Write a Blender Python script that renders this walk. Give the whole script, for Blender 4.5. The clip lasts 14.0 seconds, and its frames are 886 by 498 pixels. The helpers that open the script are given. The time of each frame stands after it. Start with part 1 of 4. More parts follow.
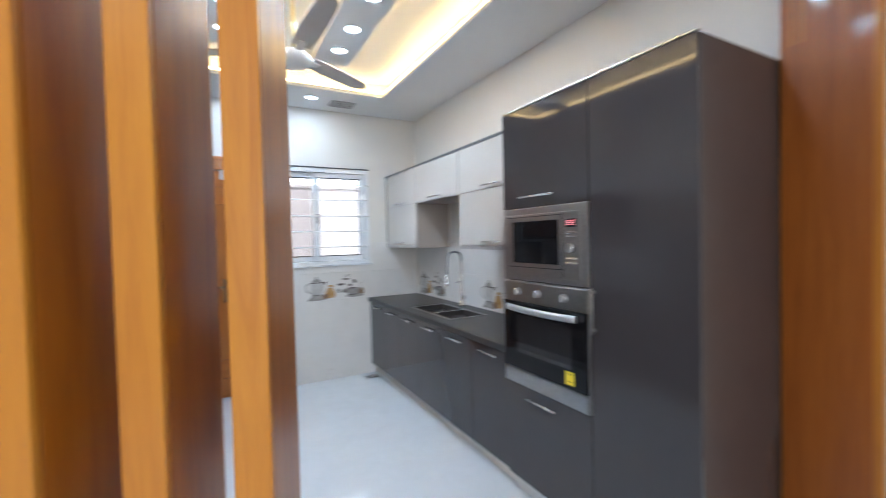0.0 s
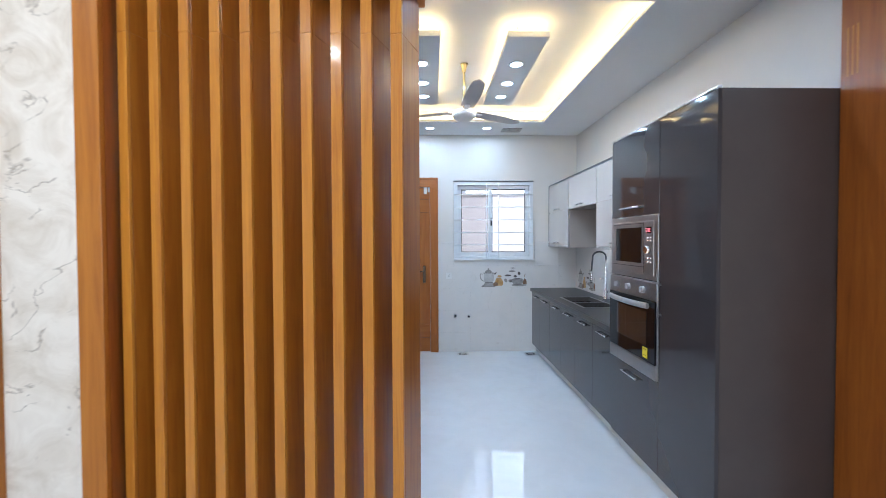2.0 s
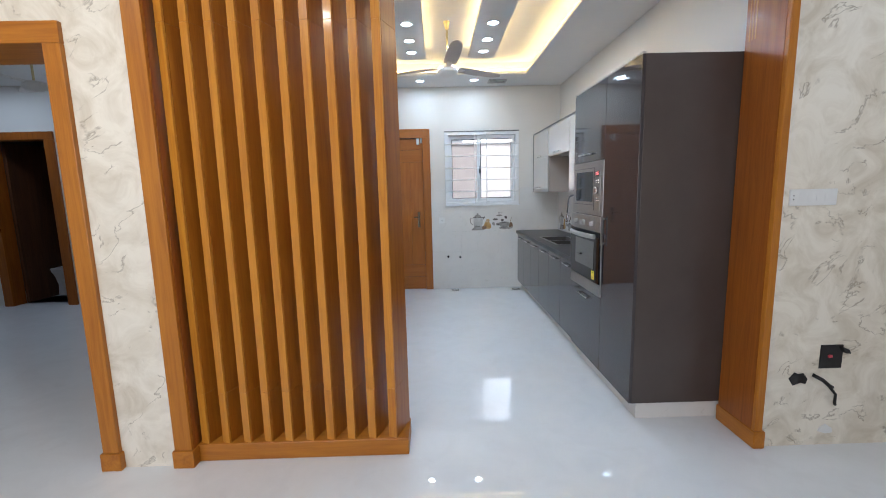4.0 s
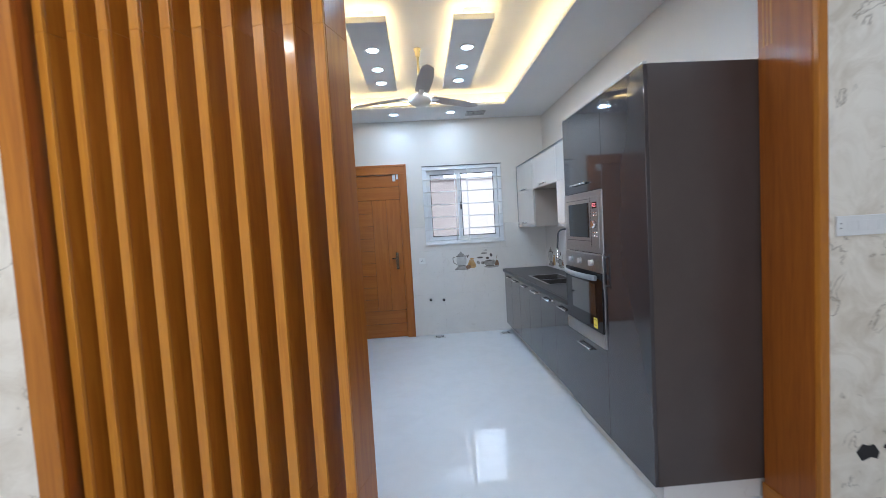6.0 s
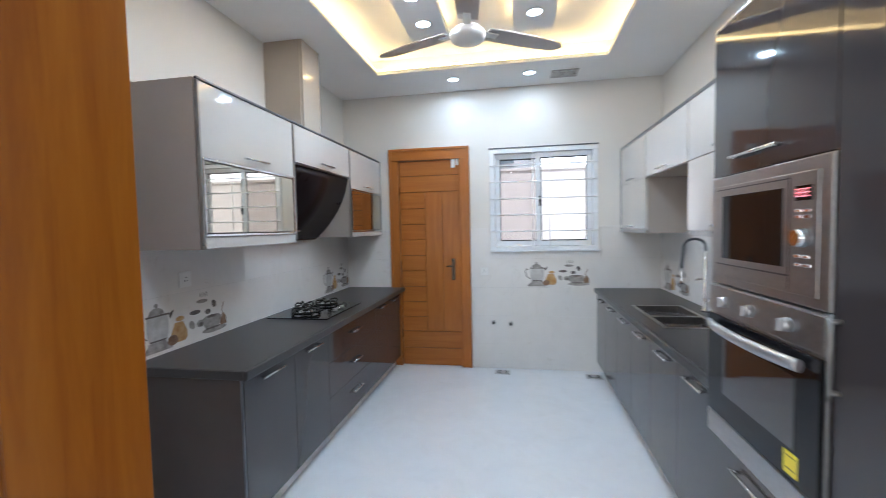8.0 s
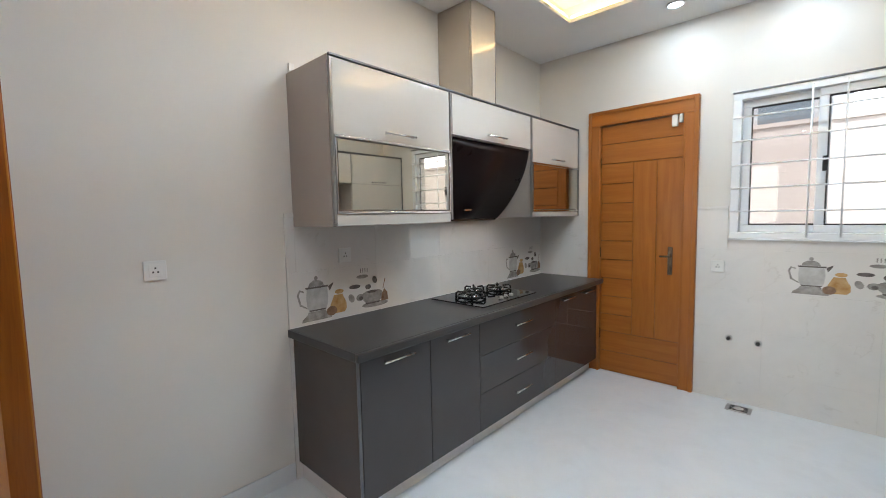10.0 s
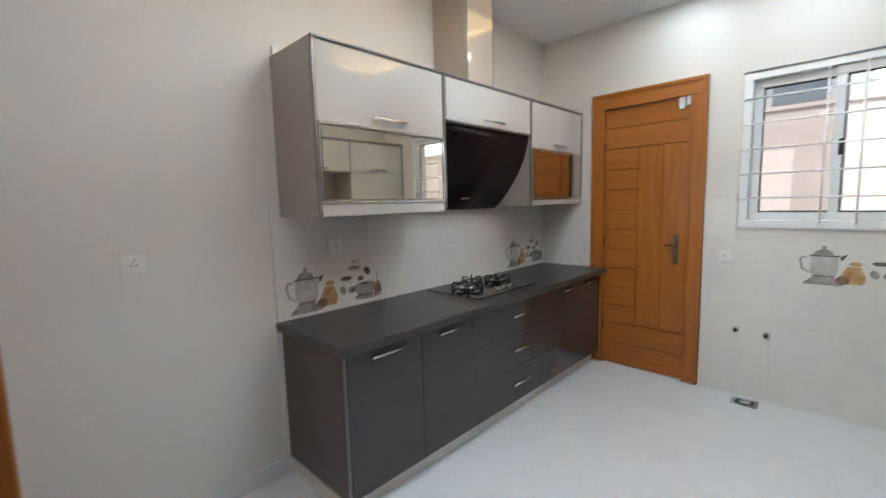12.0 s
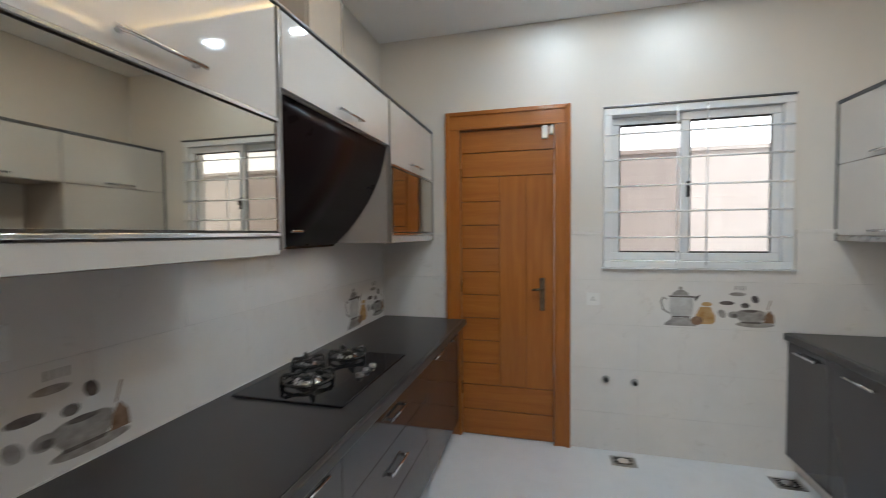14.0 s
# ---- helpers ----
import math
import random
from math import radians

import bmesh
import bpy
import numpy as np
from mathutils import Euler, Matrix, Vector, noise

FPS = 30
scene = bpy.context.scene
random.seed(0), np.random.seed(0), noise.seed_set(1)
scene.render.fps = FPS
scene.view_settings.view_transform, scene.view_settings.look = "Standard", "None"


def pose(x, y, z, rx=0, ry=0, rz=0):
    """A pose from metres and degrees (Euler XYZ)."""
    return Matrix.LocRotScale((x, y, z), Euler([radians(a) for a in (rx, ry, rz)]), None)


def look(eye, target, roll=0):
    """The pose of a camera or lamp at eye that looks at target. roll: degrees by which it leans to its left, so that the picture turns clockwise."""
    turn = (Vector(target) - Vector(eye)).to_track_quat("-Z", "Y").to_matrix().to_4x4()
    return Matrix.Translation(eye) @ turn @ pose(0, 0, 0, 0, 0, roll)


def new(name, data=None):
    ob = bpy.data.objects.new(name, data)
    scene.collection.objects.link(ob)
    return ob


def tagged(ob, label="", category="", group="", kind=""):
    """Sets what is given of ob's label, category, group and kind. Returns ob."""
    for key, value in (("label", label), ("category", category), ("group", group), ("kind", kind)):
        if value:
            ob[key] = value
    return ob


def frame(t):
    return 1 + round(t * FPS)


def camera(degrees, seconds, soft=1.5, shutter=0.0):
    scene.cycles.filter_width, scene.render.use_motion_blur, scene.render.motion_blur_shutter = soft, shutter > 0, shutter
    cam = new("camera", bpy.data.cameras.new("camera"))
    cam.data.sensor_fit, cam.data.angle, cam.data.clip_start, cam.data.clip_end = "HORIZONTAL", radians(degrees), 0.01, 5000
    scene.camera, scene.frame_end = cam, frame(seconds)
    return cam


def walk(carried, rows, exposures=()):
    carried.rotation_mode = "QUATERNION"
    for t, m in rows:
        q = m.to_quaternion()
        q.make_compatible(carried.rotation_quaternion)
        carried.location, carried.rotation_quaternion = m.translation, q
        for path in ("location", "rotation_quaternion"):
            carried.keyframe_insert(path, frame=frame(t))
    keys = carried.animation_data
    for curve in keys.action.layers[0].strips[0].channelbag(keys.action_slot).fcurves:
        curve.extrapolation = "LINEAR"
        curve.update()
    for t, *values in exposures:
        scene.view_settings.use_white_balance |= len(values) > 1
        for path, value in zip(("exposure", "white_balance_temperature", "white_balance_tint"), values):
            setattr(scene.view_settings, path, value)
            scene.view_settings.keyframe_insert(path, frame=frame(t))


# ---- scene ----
cam = camera(93.7, 14.0, soft=0.7, shutter=0.45)
PATH = [
    (0, (0.32, 0.106, 1.504), (1.275, 1.863, 1.454), -1.4),
    (0.5, (0.388, -0.018, 1.51), (0.71, 1.955, 1.459), -2.9),
    (1, (0.342, -0.326, 1.514), (0.501, 1.667, 1.451), -2.0),
    (1.5, (0.408, -0.637, 1.494), (0.485, 1.361, 1.447), -0.5),
    (2, (0.493, -0.935, 1.509), (0.541, 1.064, 1.466), -0.2),
    (2.5, (0.487, -1.22, 1.484), (0.525, 0.777, 1.39), -0.2),
    (3, (0.492, -1.415, 1.473), (0.54, 0.569, 1.223), -0.4),
    (3.2, (0.511, -1.478, 1.477), (0.559, 0.486, 1.102), -0.5),
    (5.3, (0.74, -1.378, 1.469), (0.763, 0.62, 1.384), -2.9),
    (5.5, (0.702, -1.309, 1.493), (0.79, 0.688, 1.405), -2.9),
    (6, (0.705, -1.003, 1.49), (0.809, 0.991, 1.379), -3.3),
    (6.5, (0.835, -0.651, 1.466), (0.918, 1.344, 1.352), -2.5),
    (7, (0.851, -0.322, 1.488), (0.922, 1.672, 1.359), -1.1),
    (7.5, (0.885, 0.003, 1.505), (0.904, 1.999, 1.379), -0.9),
    (8, (1.047, 0.288, 1.491), (0.695, 2.254, 1.391), -1.2),
    (8.5, (1.106, 0.54, 1.48), (0.369, 2.396, 1.367), -1.0),
    (8.7, (1.179, 0.602, 1.469), (0.289, 2.391, 1.377), -1.1),
    (10.8, (1.331, 1.004, 1.441), (-0.144, 2.299, 1.055), -1.3),
    (11, (1.336, 1.009, 1.421), (-0.112, 2.274, 0.87), -1.2),
    (11.2, (1.345, 1.015, 1.394), (-0.083, 2.249, 0.73), -1.2),
    (11.5, (1.353, 1.007, 1.397), (-0.077, 2.255, 0.766), -1.3),
    (12, (1.322, 1.037, 1.461), (-0.061, 2.465, 1.244), -1.5),
    (12.5, (1.111, 1.145, 1.462), (-0.05, 2.771, 1.359), -1.2),
    (13, (0.837, 1.241, 1.463), (-0.241, 2.924, 1.392), -1.2),
    (13.5, (0.607, 1.499, 1.457), (-0.323, 3.268, 1.384), -1.4),
    (14, (0.433, 1.691, 1.478), (-0.07, 3.625, 1.405), -0.5),
]
EXPOSURES = [(0.0, 0.05, 5600, 10), (0.5, 0.28, 5300, 10), (1.0, 0.19, 4950, 10), (1.5, 0.12, 5050, 10), (2.0, -0.06, 5200, 10), (2.5, -0.17, 5500, 10), (3.0, -0.1, 5700, 10), (5.5, -0.35, 5700, 10), (6.0, -0.25, 5350, 10), (6.5, -0.03, 5000, 10),
             (7.0, 0.12, 5100, 10), (8.5, 0.0, 5900, 10), (11.0, 0.2, 6300, 10), (11.5, 0.25, 6300, 10), (12.0, -0.1, 6300, 10), (12.5, -0.35, 6350, 10), (13.0, -0.35, 6350, 10), (13.5, -0.5, 6350, 10), (14.0, -0.45, 6350, 10)]
walk(cam, [(t, look(eye, target, roll)) for t, eye, target, roll in PATH], EXPOSURES)

# ---- world and large lights ----
world = bpy.data.worlds.new("world")
scene.world = world
world.use_nodes = True
wn = world.node_tree
sky = wn.nodes.new("ShaderNodeTexSky")
sky.sky_type, sky.sun_disc = "NISHITA", False
sky.sun_elevation, sky.sun_rotation = radians(55), radians(165)
wn.links.new(sky.outputs[0], wn.nodes["Background"].inputs[0])
wn.nodes["Background"].inputs[1].default_value = 0.15
sun_data = bpy.data.lights.new("sun", "SUN")
sun_data.energy, sun_data.angle, sun_data.color = 5.0, radians(0.6), (1, 0.95, 0.88)
sun = new("sun", sun_data)
sun.matrix_world = look((3.5, -1.6, 12.9), (1.2, 6.5, 1.0))

COOL, WARM = (0.70, 0.87, 1.0), (1.0, 0.66, 0.25)


def lamp(name, loc, watts, size, colour, size_y=None, aim=(0, 0, 0)):
    """An area lamp that shines down, or along aim."""
    data = bpy.data.lights.new(name, "AREA")
    data.energy, data.color, data.size = watts, colour, size
    data.shape = "DISK"
    if size_y:
        data.shape, data.size_y = "RECTANGLE", size_y
    ob = new(name, data)
    ob.matrix_world = pose(*loc, *aim)
    return ob


# ---- materials ----
def material(name):
    m = bpy.data.materials.new(name)
    m.use_nodes = True
    return m, m.node_tree, m.node_tree.nodes["Principled BSDF"]


def node(nt, kind, **values):
    n = nt.nodes.new(kind)
    for key, value in values.items():
        n.inputs[key.replace("_", " ")].default_value = value
    return n


def coords(nt, scale=(1, 1, 1), turn=(0, 0, 0)):
    geo = nt.nodes.new("ShaderNodeNewGeometry")
    mp = nt.nodes.new("ShaderNodeMapping")
    mp.inputs["Scale"].default_value = scale
    mp.inputs["Rotation"].default_value = turn
    nt.links.new(geo.outputs["Position"], mp.inputs[0])
    return mp.outputs[0]


def ramp(nt, fac, stops):
    r = nt.nodes.new("ShaderNodeValToRGB")
    el = r.color_ramp.elements
    while len(el) < len(stops):
        el.new(0.5)
    for e, (p, c) in zip(el, stops):
        e.position, e.color = p, (*c, 1)
    nt.links.new(fac, r.inputs[0])
    return r.outputs[0]


def bump(nt, bsdf, height, strength, distance=0.002):
    b = node(nt, "ShaderNodeBump", Strength=strength, Distance=distance)
    nt.links.new(height, b.inputs["Height"])
    nt.links.new(b.outputs[0], bsdf.inputs["Normal"])


def noisy(name, lo, hi, rough, scale=6.0, metal=0.0, relief=0.05, fine=180.0, coat=0.0, spread=0.12, ior=1.5):
    """A surface whose colour drifts between lo and hi, with a fine grain and uneven gloss."""
    m, nt, b = material(name)
    n1 = node(nt, "ShaderNodeTexNoise", Scale=scale, Detail=6.0, Roughness=0.6)
    n2 = node(nt, "ShaderNodeTexNoise", Scale=fine, Detail=3.0)
    p = coords(nt)
    nt.links.new(p, n1.inputs["Vector"])
    nt.links.new(p, n2.inputs["Vector"])
    col = ramp(nt, n1.outputs[0], [(0.3, lo), (0.7, hi)])
    nt.links.new(col, b.inputs["Base Color"])
    mr = node(nt, "ShaderNodeMapRange", To_Min=max(0.0, rough * (1 - spread)), To_Max=rough * (1 + spread))
    nt.links.new(n1.outputs[0], mr.inputs[0])
    nt.links.new(mr.outputs[0], b.inputs["Roughness"])
    b.inputs["Metallic"].default_value = metal
    b.inputs["Coat Weight"].default_value = coat
    b.inputs["Coat Roughness"].default_value = 0.05
    b.inputs["IOR"].default_value = ior
    if relief:
        bump(nt, b, n2.outputs[0], relief)
    return m


def wood(name, dark, mid, light, axis="z", rough=0.38, coat=0.15):
    """Stained timber with long grain along an axis."""
    m, nt, b = material(name)
    s = {"z": (14, 14, 0.9), "x": (0.9, 14, 14), "y": (14, 0.9, 14)}[axis]
    p = coords(nt, s)
    info = nt.nodes.new("ShaderNodeObjectInfo")
    off = nt.nodes.new("ShaderNodeVectorMath")
    off.operation = "ADD"
    sc = nt.nodes.new("ShaderNodeMath")
    sc.operation, sc.inputs[1].default_value = "MULTIPLY", 37.0
    nt.links.new(info.outputs["Random"], sc.inputs[0])
    nt.links.new(p, off.inputs[0])
    nt.links.new(sc.outputs[0], off.inputs[1])
    n1 = node(nt, "ShaderNodeTexNoise", Scale=1.6, Detail=8.0, Roughness=0.65, Distortion=0.9)
    n2 = node(nt, "ShaderNodeTexNoise", Scale=9.0, Detail=4.0, Roughness=0.7)
    nt.links.new(off.outputs[0], n1.inputs["Vector"])
    nt.links.new(off.outputs[0], n2.inputs["Vector"])
    mix = nt.nodes.new("ShaderNodeMath")
    mix.operation, mix.inputs[2].default_value = "MULTIPLY_ADD", 0.0
    mix.inputs[1].default_value = 0.2
    nt.links.new(n2.outputs[0], mix.inputs[0])
    add = nt.nodes.new("ShaderNodeMath")
    add.operation = "MULTIPLY_ADD"
    add.inputs[1].default_value = 0.8
    nt.links.new(n1.outputs[0], add.inputs[0])
    nt.links.new(mix.outputs[0], add.inputs[2])
    col = ramp(nt, add.outputs[0], [(0.32, dark), (0.5, mid), (0.68, light)])
    nt.links.new(col, b.inputs["Base Color"])
    b.inputs["Roughness"].default_value = rough
    b.inputs["Specular IOR Level"].default_value = 0.35
    b.inputs["Coat Weight"].default_value, b.inputs["Coat Roughness"].default_value = coat, 0.12
    bump(nt, b, n2.outputs[0], 0.08, 0.001)
    return m


def marble(name, base, warm, vein, rough, vein_scale=2.6, low=0.475, coat=0.0, strength=1.0, cloud=3.6, open_at=0.52):
    """Polished stone or printed tile with clouds and thin broken veins."""
    m, nt, b = material(name)
    p = coords(nt)
    clouds = node(nt, "ShaderNodeTexNoise", Scale=cloud, Detail=7.0, Roughness=0.62, Distortion=1.2)
    veins = node(nt, "ShaderNodeTexNoise", Scale=vein_scale, Detail=5.0, Roughness=0.56, Distortion=0.6)
    gaps = node(nt, "ShaderNodeTexNoise", Scale=8.5, Detail=3.0)
    tilt = coords(nt, (1, 1, 1), (0.0, 0.42, 0.3))
    stretch = nt.nodes.new("ShaderNodeMapping")
    stretch.inputs["Scale"].default_value = (0.9, 1.0, 1.45)
    nt.links.new(tilt, stretch.inputs[0])
    tilt = stretch.outputs[0]
    for n, v in ((clouds, p), (veins, tilt), (gaps, p)):
        nt.links.new(v, n.inputs["Vector"])
    ground = ramp(nt, clouds.outputs[0], [(0.3, warm), (0.62, base)])
    w = 1 - low
    line = ramp(nt, veins.outputs[0], [(low, (0, 0, 0)), (0.5, (strength,) * 3), (w, (0, 0, 0))])
    gap = ramp(nt, gaps.outputs[0], [(open_at, (0, 0, 0)), (open_at + 0.08, (1, 1, 1))])
    mul = nt.nodes.new("ShaderNodeMath")
    mul.operation = "MULTIPLY"
    nt.links.new(line, mul.inputs[0])
    nt.links.new(gap, mul.inputs[1])
    mix = nt.nodes.new("ShaderNodeMix")
    mix.data_type = "RGBA"
    nt.links.new(mul.outputs[0], mix.inputs["Factor"])
    nt.links.new(ground, mix.inputs["A"])
    mix.inputs["B"].default_value = (*vein, 1)
    nt.links.new(mix.outputs["Result"], b.inputs["Base Color"])
    b.inputs["Roughness"].default_value = rough
    b.inputs["Coat Weight"].default_value = coat
    return m


def glow(name, colour, strength):
    m, nt, b = material(name)
    b.inputs["Base Color"].default_value = (0.8, 0.8, 0.8, 1)
    b.inputs["Emission Color"].default_value = (*colour, 1)
    b.inputs["Emission Strength"].default_value = strength
    return m


M_WALL = noisy("wall_paint", (0.675, 0.64, 0.595), (0.715, 0.68, 0.635), 0.55, 1.2, relief=0.12, fine=240)
M_CEIL = noisy("ceiling_paint", (0.78, 0.78, 0.78), (0.83, 0.83, 0.82), 0.6, 1.0, relief=0.05, fine=200)
M_TILE = marble("wall_tile", (0.75, 0.72, 0.69), (0.715, 0.685, 0.655), (0.5, 0.45, 0.40), 0.17, 2.6, 0.49, strength=0.3)
M_FLOOR = marble("floor_tile", (0.74, 0.75, 0.77), (0.70, 0.71, 0.73), (0.66, 0.66, 0.67), 0.008, 1.1, 0.46, strength=0.3)
M_MARBLE = marble("marble", (0.84, 0.775, 0.665), (0.63, 0.55, 0.43), (0.30, 0.245, 0.18), 0.2, 3.6, 0.486, strength=0.7, cloud=5.0, open_at=0.5)
M_WOOD = wood("stained_wood", (0.31, 0.098, 0.008), (0.42, 0.150, 0.012), (0.50, 0.194, 0.018))
M_WOODX = wood("stained_wood_across", (0.31, 0.098, 0.008), (0.42, 0.150, 0.012), (0.50, 0.194, 0.018), "x")
M_WOODY = wood("stained_wood_deep", (0.31, 0.098, 0.008), (0.42, 0.150, 0.012), (0.50, 0.194, 0.018), "y")
M_DOOR = wood("door_wood", (0.315, 0.093, 0.013), (0.37, 0.120, 0.018), (0.42, 0.145, 0.024), "z", 0.35, 0.2)
# slat wood in two tones: front edges as lit, sides as shaded
M_LITLIP = wood("lit_slat_wood", (0.41, 0.139, 0.013), (0.53, 0.211, 0.020), (0.61, 0.266, 0.027), "z", 0.32, 0.3)
M_SHADESLAT = wood("shaded_slat_wood", (0.29, 0.076, 0.005), (0.38, 0.119, 0.007), (0.44, 0.152, 0.010), "z", 0.32, 0.3)
# dark veneer, taken deeper to hold the shade of the posts' inner faces
M_LINING = wood("shaded_dark_veneer", (0.20, 0.050, 0.005), (0.28, 0.078, 0.007), (0.34, 0.103, 0.010))
M_DOORX = wood("door_wood_across", (0.315, 0.093, 0.013), (0.37, 0.120, 0.018), (0.42, 0.145, 0.024), "x", 0.35, 0.2)
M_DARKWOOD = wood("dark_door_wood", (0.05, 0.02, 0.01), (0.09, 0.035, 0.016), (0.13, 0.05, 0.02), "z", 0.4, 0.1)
M_GREY = noisy("grey_laminate", (0.045, 0.038, 0.039), (0.052, 0.044, 0.045), 0.06, 2.0, relief=0.0, coat=0.08)
M_GREYMATT = noisy("grey_side_panel", (0.066, 0.050, 0.045), (0.079, 0.061, 0.054), 0.26, 2.0, relief=0.03)
M_CREAM = noisy("cream_laminate", (0.52, 0.485, 0.445), (0.55, 0.515, 0.475), 0.07, 2.0, relief=0.0, coat=0.5)
M_BEIGE = noisy("beige_gloss_laminate", (0.44, 0.38, 0.315), (0.48, 0.42, 0.35), 0.1, 2.0, relief=0.0, coat=0.4)
M_TAUPE = noisy("taupe_carcass", (0.36, 0.31, 0.27), (0.40, 0.345, 0.305), 0.3, 2.0, relief=0.03)
M_ALU = noisy("aluminium_profile", (0.42, 0.41, 0.40), (0.5, 0.49, 0.48), 0.28, 30, 0.9, 0.03)
M_TRIM = noisy("taupe_aluminium", (0.26, 0.245, 0.23), (0.33, 0.31, 0.29), 0.3, 20, 0.7, 0.03)
M_DARKALU = noisy("dark_aluminium", (0.12, 0.12, 0.13), (0.16, 0.16, 0.17), 0.3, 20, 0.8, 0.03)
M_CHROME = noisy("chrome", (0.72, 0.72, 0.74), (0.8, 0.8, 0.82), 0.12, 20, 1.0, 0.0)
M_STRAP = noisy("satin_steel_strap", (0.46, 0.45, 0.45), (0.55, 0.54, 0.54), 0.42, 30, 0.9, 0.04)
M_HANDLE = noisy("satin_chrome", (0.68, 0.68, 0.69), (0.76, 0.76, 0.77), 0.2, 20, 1.0, 0.0)
M_STEEL = noisy("brushed_steel", (0.37, 0.36, 0.355), (0.45, 0.44, 0.43), 0.3, 60, 1.0, 0.06, 300)
M_BOWL = noisy("satin_steel", (0.20, 0.185, 0.175), (0.27, 0.25, 0.235), 0.36, 40, 1.0, 0.06, 300)
M_BLACKGLASS = noisy("black_glass", (0.006, 0.006, 0.007), (0.009, 0.008, 0.009), 0.04, 3, 0.0, 0.0, ior=1.38)
M_HOOD = noisy("hood_glass", (0.011, 0.006, 0.006), (0.015, 0.008, 0.008), 0.28, 3, 0.0, 0.0, ior=1.22)
M_IRON = noisy("cast_iron", (0.045, 0.044, 0.043), (0.10, 0.098, 0.095), 0.22, 40, 0.7, 0.06, 300)
M_GRANITE = noisy("granite_worktop", (0.024, 0.0205, 0.0195), (0.060, 0.052, 0.0495), 0.34, 420, 0.0, 0.04, 700)
M_MIRROR = noisy("bronze_mirror", (0.57, 0.53, 0.455), (0.59, 0.55, 0.47), 0.02, 2, 1.0, 0.0)
M_PVC = noisy("white_pvc", (0.74, 0.75, 0.77), (0.8, 0.81, 0.82), 0.25, 3, 0.0, 0.02)
M_WHITEMETAL = noisy("white_painted_steel", (0.80, 0.80, 0.81), (0.85, 0.85, 0.86), 0.35, 20, 0.0, 0.05)
M_PLASTIC = noisy("white_plastic", (0.72, 0.71, 0.69), (0.77, 0.76, 0.74), 0.3, 10, 0.0, 0.02)
M_FAN = noisy("fan_enamel", (0.44, 0.405, 0.38), (0.48, 0.445, 0.42), 0.35, 6, 0.1, 0.02)
M_FANLIGHT = noisy("fan_pale_enamel", (0.74, 0.72, 0.69), (0.78, 0.76, 0.73), 0.3, 6, 0.1, 0.02)
M_BRASS = noisy("brass", (0.6, 0.5, 0.28), (0.68, 0.57, 0.33), 0.35, 20, 1.0, 0.03)
M_BRONZE = noisy("dark_bronze", (0.17, 0.125, 0.085), (0.26, 0.195, 0.13), 0.26, 30, 0.8, 0.05)
M_PLASTER = noisy("outside_render", (0.80, 0.725, 0.68), (0.85, 0.785, 0.745), 0.8, 3, 0.0, 0.4, 90)
M_CONCRETE = noisy("outside_ground", (0.3, 0.29, 0.27), (0.42, 0.4, 0.38), 0.85, 2, 0.0, 0.4, 60)
M_LED = glow("led_strip", WARM, 17.0)
M_LENS = glow("downlight_lens", COOL, 20.0)
M_RED = glow("red_digits", (1.0, 0.03, 0.05), 1.6)
M_YELLOW = noisy("yellow_sticker", (0.8, 0.62, 0.02), (0.85, 0.68, 0.03), 0.4, 20, 0.0, 0.0)
M_BLACK = noisy("dark_void", (0.012, 0.011, 0.012), (0.025, 0.022, 0.022), 0.7, 20, 0.0, 0.2)
M_GLASS, gnt, gb = material("window_glass")
gb.inputs["Transmission Weight"].default_value, gb.inputs["Roughness"].default_value = 1.0, 0.0
gb.inputs["IOR"].default_value, gb.inputs["Base Color"].default_value = 1.45, (0.97, 0.98, 0.98, 1)
M_NETGLASS, gnt, gb = material("window_glass_behind_net")
gb.inputs["Transmission Weight"].default_value, gb.inputs["Roughness"].default_value = 1.0, 0.0
gb.inputs["IOR"].default_value, gb.inputs["Base Color"].default_value = 1.45, (0.60, 0.58, 0.57, 1)

# ---- building helpers ----
BASE = {}


def thing(name, loc, label, category, group="", kind=""):
    ob = new(name)
    ob.empty_display_size = 0.1
    ob.location = loc
    BASE[ob] = Vector(loc)
    return tagged(ob, label, category, group, kind)


def part(name, bm, mat, parent=None, label=""):
    """Links a bmesh, in world metres, as one mesh object, under a thing or under a part."""
    base = BASE[parent] if parent else Vector((0, 0, 0))
    bmesh.ops.translate(bm, verts=bm.verts, vec=-base)
    me = bpy.data.meshes.new(name)
    bm.to_mesh(me)
    bm.free()
    me.materials.append(mat)
    ob = new(name, me)
    BASE[ob] = base
    if parent:
        ob.parent = parent
    if label:
        ob["label"] = label
    return ob


def setting(name, bm, mat, label, category):
    return tagged(part(name, bm, mat), label, category, kind="structure")


def box(x0, x1, y0, y1, z0, z1, bevel=0.0, bm=None, seg=2):
    """Adds a box, its edges rounded by bevel."""
    bm = bm or bmesh.new()
    got = bmesh.ops.create_cube(bm, size=1.0)["verts"]
    for v in got:
        v.co = Vector((x0 + (v.co.x + 0.5) * (x1 - x0), y0 + (v.co.y + 0.5) * (y1 - y0), z0 + (v.co.z + 0.5) * (z1 - z0)))
    if bevel:
        edges = list({e for v in got for e in v.link_edges})
        bmesh.ops.bevel(bm, geom=edges, offset=bevel, segments=seg, affect="EDGES", profile=0.5)
    return bm


def smooth(bm):
    for f in bm.faces:
        f.smooth = True
    return bm


